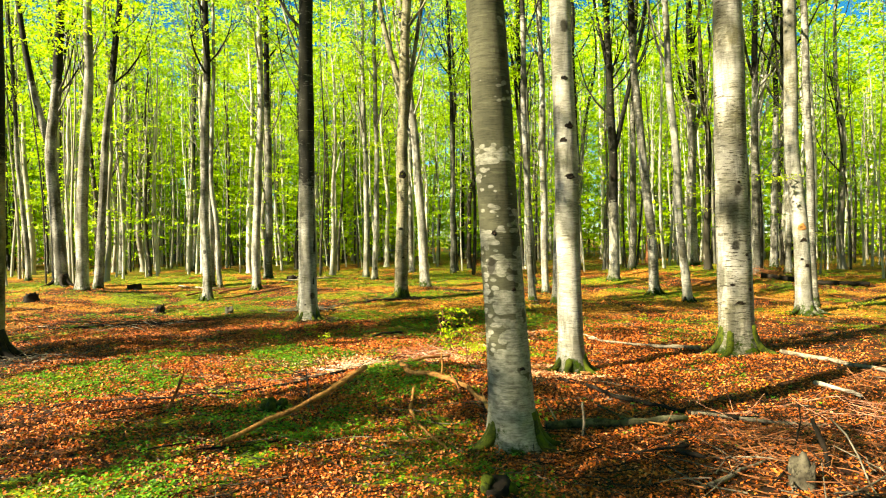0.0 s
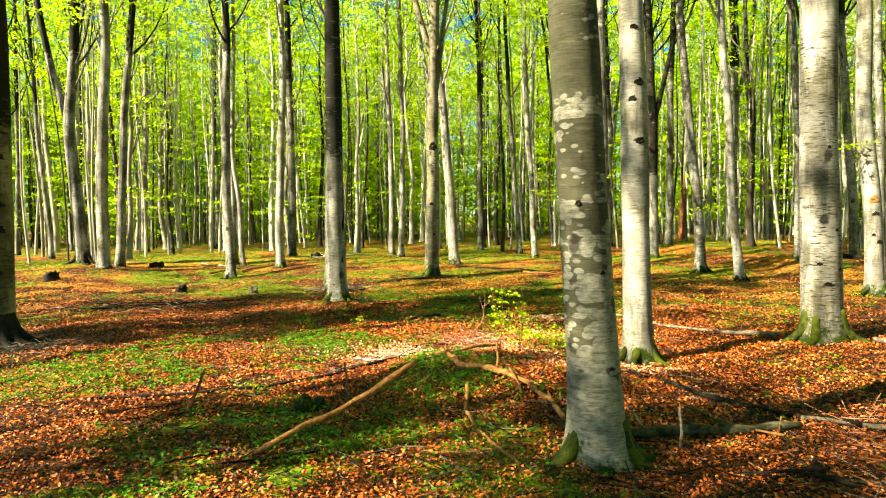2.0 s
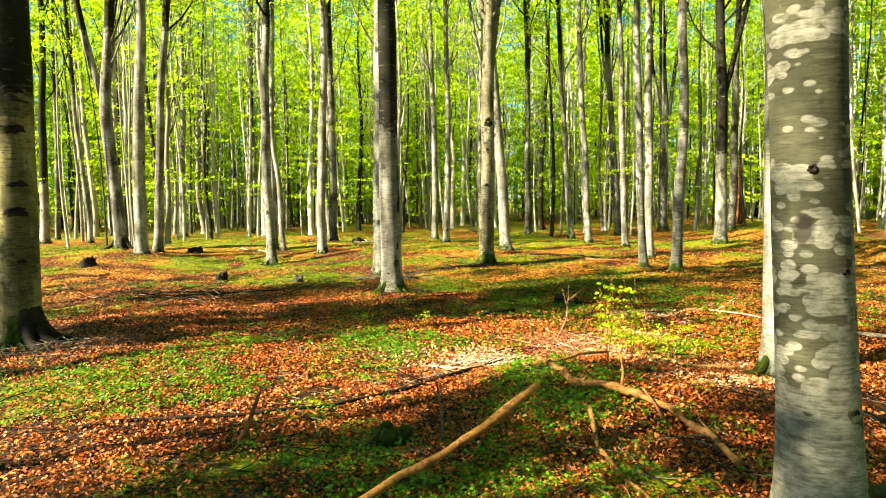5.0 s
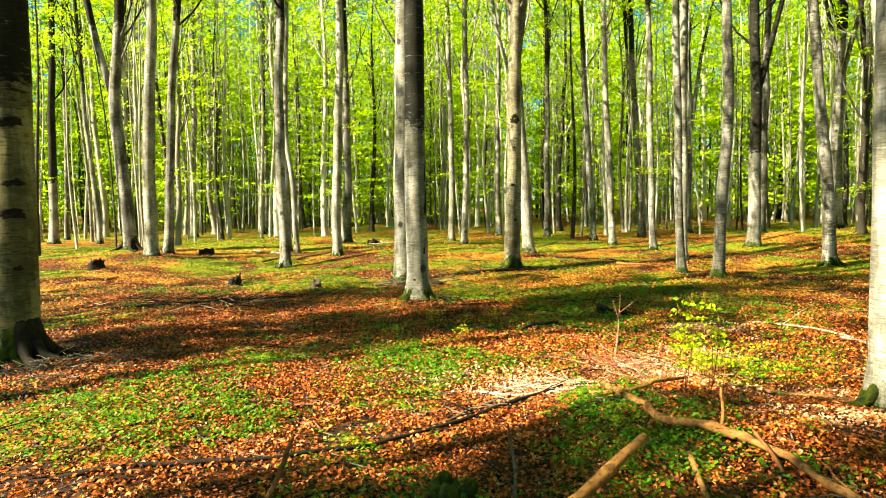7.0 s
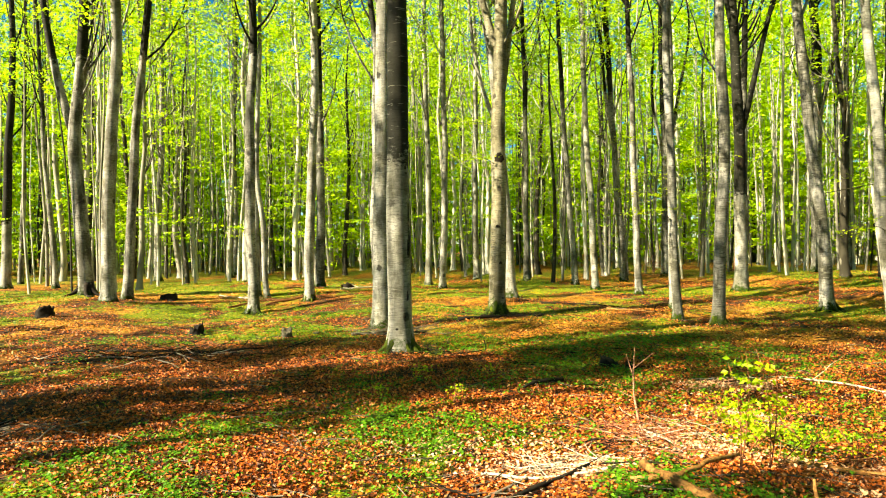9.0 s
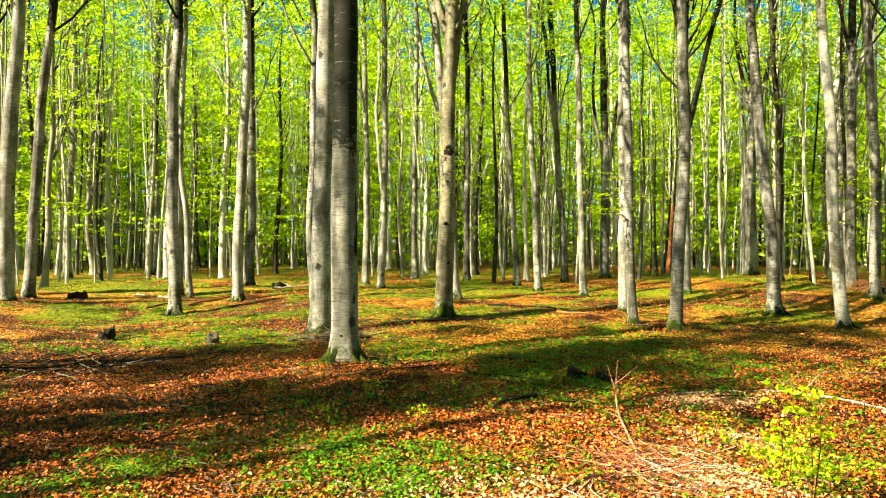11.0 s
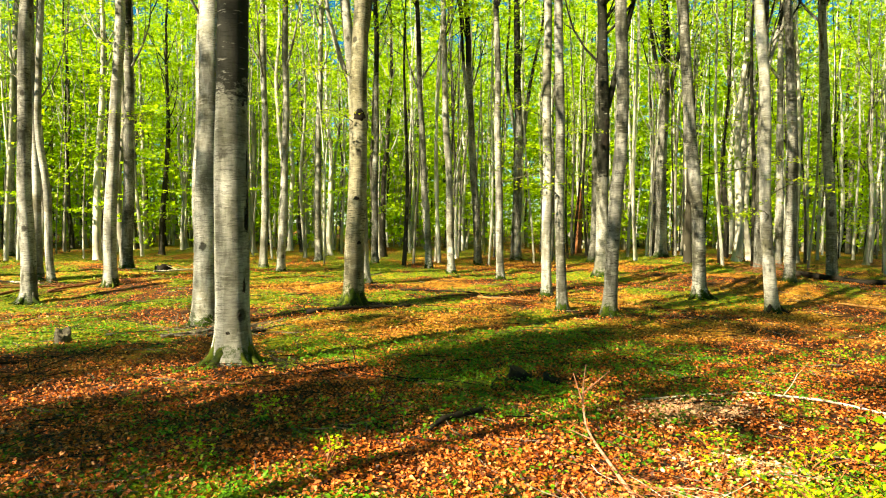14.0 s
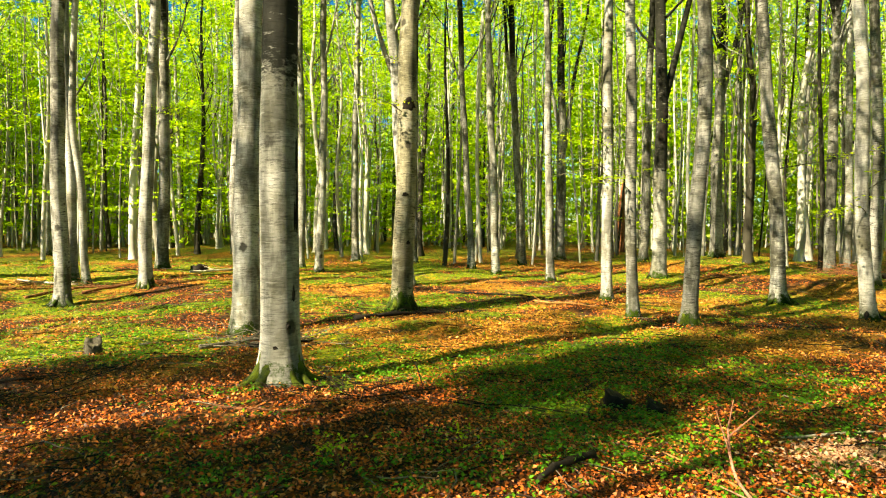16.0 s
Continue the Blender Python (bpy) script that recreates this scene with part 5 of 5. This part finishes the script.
# ---- low leafy sprays on the stems ----
def leafy_spray(x, y, z, out, seed, size=0.075, count=7):
    """A thin branch with flat layers of leaves, growing from the nearest stem."""
    rng = np.random.default_rng(seed)
    key = min(STEMS, key=lambda q: (q[0] - x) ** 2 + (q[1] - y) ** 2)
    trunk, path, radii = STEMS[key]
    up = z - floor_at(*key)
    foot = np.array([np.interp(up - 0.15, path[:, 2], path[:, 0]), np.interp(up - 0.15, path[:, 2], path[:, 1]), up - 0.15])
    s = np.linspace(0, 1, 8)
    p = np.stack([x - key[0] + out[0] * s, y - key[1] + out[1] * s, up + out[2] * s + 0.12 * np.sin(3 * s)], 1)
    way = np.concatenate([foot + np.linspace(0, 0.85, 5)[:, None] * (p[1] - foot), p[2:]])
    twig = part("leafy_branch", Shape().tube(way, np.linspace(0.013, 0.003, len(way)), 5).mesh("leafy_branch", WOOD_MOSSY), trunk.parent, "thin branch with flat sprays of fresh leaves")
    c = [p[rng.integers(2, 8)] + np.array([rng.normal(0, 0.18), rng.normal(0, 0.18), rng.normal(0, 0.06)]) for _ in range(count)]
    tagged(part("leaves", leaves_mesh("leaves", *spray_leaves(rng, c, 14, 0.26, size, 0.3), LEAF_LOW, width=0.6), twig), kind="stuff")


for n, (x, y, z, out) in enumerate((
        (3.10, 21.5, 4.2, (-1.3, -0.3, 0.2)), (3.10, 21.5, 3.4, (-1.2, -0.5, 0.0)), (3.10, 21.5, 2.9, (-1.4, -0.2, 0.1)), (3.1, 21.5, 3.8, (0.9, -0.6, 0.1)),
        (2.2, 18.3, 2.2, (-0.9, -0.4, 0.1)), (-1.6, 19.9, 3.7, (-1.0, -0.3, 0.2)), (-1.6, 19.9, 4.6, (-1.0, 0.3, 0.2)), (6.5, 18.0, 2.4, (0.9, -0.3, 0.1)),
        (6.5, 18.0, 1.9, (-0.9, -0.2, 0.0)), (12.3, 22.9, 2.4, (-1.0, -0.3, 0.1)), (12.3, 22.9, 1.7, (1.0, -0.3, 0.1)), (7.2, 19.6, 3.0, (0.9, -0.3, 0.1)),
        (-7.7, 25.3, 6.2, (1.2, -0.3, 0.1)), (-7.7, 25.3, 4.4, (1.1, -0.3, 0.1)), (4.3, 24.0, 3.2, (-1.0, -0.3, 0.1)), (8.2, 15.0, 3.0, (-0.9, -0.2, 0.1)),
        (-13.2, 24.5, 2.8, (0.9, -0.4, 0.0)), (-11.0, 28.2, 3.0, (1.0, -0.4, 0.0)), (-10.6, 27.8, 2.2, (-1.0, -0.4, 0.0)), (5.9, 25.6, 3.1, (-1.1, -0.3, 0.1)))):
    leafy_spray(x, y, z, out, 100 + n)


# ---- litter and herbs ----
def plan_points(R, count, near=1.6, far=24.0):
    """Random places on the visible floor, thickest beside the path."""
    along = R.uniform(0, 1, count)
    cx, cy = -2.8 * along + 0.1, -0.2 + 7.9 * along
    dist = near * (far / near) ** R.uniform(0, 1, count) ** 0.85
    a = np.radians(R.uniform(-46, 46, count))
    return cx + dist * np.sin(a), cy + dist * np.cos(a), dist


def litter_leaves(name, label, near, far, count, seed, ovate, slim=False, gold=None):
    R = np.random.default_rng(seed)
    x, y, dist = plan_points(R, count, near, far)
    if gold is not None:
        kind = (R.uniform(0, 1, count) < sun_gold_litter(x, y)) == gold
        x, y, dist = x[kind], y[kind], dist[kind]
    heap = 0.6 * value_noise(x, y, 0.55, 17) + 0.4 * value_noise(x, y, 0.2, 18)
    keep = R.uniform(0, 1, len(x)) > 0.48 * moss_cover(x, y) + np.clip((dist - 9) / 18, 0, 0.45) + 2.6 * np.clip(0.43 - heap, 0, 1)
    x, y, dist, heap = x[keep], y[keep], dist[keep], heap[keep]
    n = len(x)
    size = R.uniform(0.015, 0.038, n) * (1 + dist * 0.028)
    normal = np.stack([R.normal(0, 0.58, n), R.normal(0, 0.58, n), np.ones(n)], 1)
    a = R.uniform(0, 6.28, n)
    z = rise(x, y) + 0.006 + np.abs(R.normal(0, 0.016, n)) + 0.05 * (value_noise(x, y, 0.42, 19) - 0.5) + 0.03 * np.clip(heap - 0.5, 0, 1)
    me = leaves_mesh(name, np.stack([x, y, z], 1), normal, np.stack([np.cos(a), np.sin(a), 0 * a], 1), size, DRY_SUN_GOLD if gold else DRY, width=0.62, fold=0.16, ovate=ovate, slim=slim)
    tagged(new(name, me), label, "leaf litter", kind="stuff")


def build_litter():
    litter_leaves("leaf_litter", "dry orange-brown beech leaves strewn on the floor", 2.6, 8.0, 60000, 8, True)
    litter_leaves("leaf_litter", "dry orange-brown beech leaves strewn on the floor", 2.6, 10.0, 230000, 28, False)
    litter_leaves("leaf_litter", "sunlit orange litter between the beeches", 7.0, 32.0, 340000, 18, False, True, False)
    litter_leaves("leaf_litter", "litter coloured golden tan as strong sunlight between the beeches", 7.0, 32.0, 340000, 19, False, True, True)


def build_bleached_glare_litter():
    """Patches of old bleached leaves, coloured paler to paint the sun's glare."""
    R = np.random.default_rng(38)
    spots = []
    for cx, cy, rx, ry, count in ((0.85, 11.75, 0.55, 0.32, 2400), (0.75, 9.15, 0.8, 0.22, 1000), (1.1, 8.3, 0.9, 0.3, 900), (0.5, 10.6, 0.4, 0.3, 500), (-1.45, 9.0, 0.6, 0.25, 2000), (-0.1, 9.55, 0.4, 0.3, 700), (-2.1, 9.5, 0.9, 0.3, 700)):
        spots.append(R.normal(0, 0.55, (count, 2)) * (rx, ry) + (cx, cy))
    x, y = np.concatenate(spots).T
    n = len(x)
    a = R.uniform(0, 6.28, n)
    normal = np.stack([R.normal(0, 0.45, n), R.normal(0, 0.45, n), np.ones(n)], 1)
    z = rise(x, y) + 0.018 + np.abs(R.normal(0, 0.016, n)) + 0.05 * (value_noise(x, y, 0.42, 19) - 0.5)
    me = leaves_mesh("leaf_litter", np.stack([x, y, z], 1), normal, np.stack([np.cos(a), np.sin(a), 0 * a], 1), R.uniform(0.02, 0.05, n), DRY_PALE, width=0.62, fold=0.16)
    tagged(new("leaf_litter", me), "bleached beech leaves painted paler as sun glare in small patches", "leaf litter", kind="stuff")


def build_herbs():
    R = np.random.default_rng(9)
    x, y, dist = plan_points(R, 60000, 2.0, 30.0)
    keep = R.uniform(0, 1, len(x)) < herb_cover(x, y) * 0.62 + moss_cover(x, y) * 0.09 + 0.005
    x, y, dist = x[keep], y[keep], dist[keep]
    k = 7
    cx, cy = np.repeat(x, k), np.repeat(y, k)
    grow = np.repeat(1 + dist * 0.02, k)
    n = len(cx)
    a = R.uniform(0, 6.28, n)
    r = R.uniform(0.015, 0.065, n) * grow
    h = np.repeat(R.uniform(0.015, 0.070, len(x)), k) + R.normal(0, 0.008, n)
    px, py = cx + r * np.cos(a), cy + r * np.sin(a)
    normal = np.stack([0.35 * np.cos(a) + R.normal(0, 0.25, n), 0.35 * np.sin(a) + R.normal(0, 0.25, n), np.ones(n)], 1)
    me = leaves_mesh("woodland_herbs", np.stack([px, py, rise(px, py) + h], 1), normal, np.stack([np.cos(a), np.sin(a), 0 * a], 1),
                     R.uniform(0.018, 0.044, n) * grow, HERB, width=0.6, fold=0.1)
    tagged(new("woodland_herbs", me), "low green woodland herbs in loose patches", "herbs", kind="stuff")


def build_moss_tufts():
    R = np.random.default_rng(12)
    x, y, dist = plan_points(R, 120000, 4.0, 34.0)
    keep = R.uniform(0, 1, len(x)) < 0.85 * moss_cover(x, y) ** 1.3
    x, y, dist = x[keep], y[keep], dist[keep]
    n = len(x)
    a = R.uniform(0, 6.28, n)
    normal = np.stack([R.normal(0, 0.8, n), R.normal(0, 0.8, n), np.ones(n)], 1)
    z = rise(x, y) + R.uniform(0.004, 0.022, n)
    me = leaves_mesh("moss_tufts", np.stack([x, y, z], 1), normal, np.stack([np.cos(a), np.sin(a), R.uniform(0, 1, n)], 1), R.uniform(0.016, 0.040, n) * (1 + 0.05 * dist), MOSS_TUFT, width=0.5, fold=0.15)
    tagged(new("moss_tufts", me), "short yellow-green moss and shoots in the litter", "moss", kind="stuff")


def build_twigs(name, count, seed, thick, material, label):
    R = np.random.default_rng(seed)
    x, y, dist = plan_points(R, count, 2.0, 24.0)
    s = Shape()
    for px, py, far in zip(x, y, dist):
        l, a = R.uniform(0.10, 0.65) * (1 + 0.02 * far), R.uniform(0, 6.28)
        t = np.linspace(-0.5, 0.5, 5)
        qx, qy = px + t * l * math.cos(a), py + t * l * math.sin(a)
        bow = l * (R.uniform(-0.12, 0.12) * np.cos(3 * t) + 0.03 * R.normal(0, 1, 5))
        qx, qy = qx - bow * math.sin(a), qy + bow * math.cos(a)
        r = thick * R.uniform(0.5, 1.5) * (1 + 0.02 * far)
        s.tube(np.stack([qx, qy, rise(qx, qy) + 0.016 + R.uniform(0, 0.03)], 1), np.linspace(r, 0.5 * r, 5), 4, cap=False)
    tagged(new(name, s.mesh(name, material)), label, "twigs", kind="stuff")


build_litter()
build_bleached_glare_litter()
build_herbs()
build_moss_tufts()
build_twigs("scattered_twigs", 800, 10, 0.0042, WOOD_GREY, "thin dead twigs scattered over the litter")
build_twigs("scattered_twigs", 1500, 11, 0.0045, WOOD_DARK, "thin dark twigs rotting in the litter")
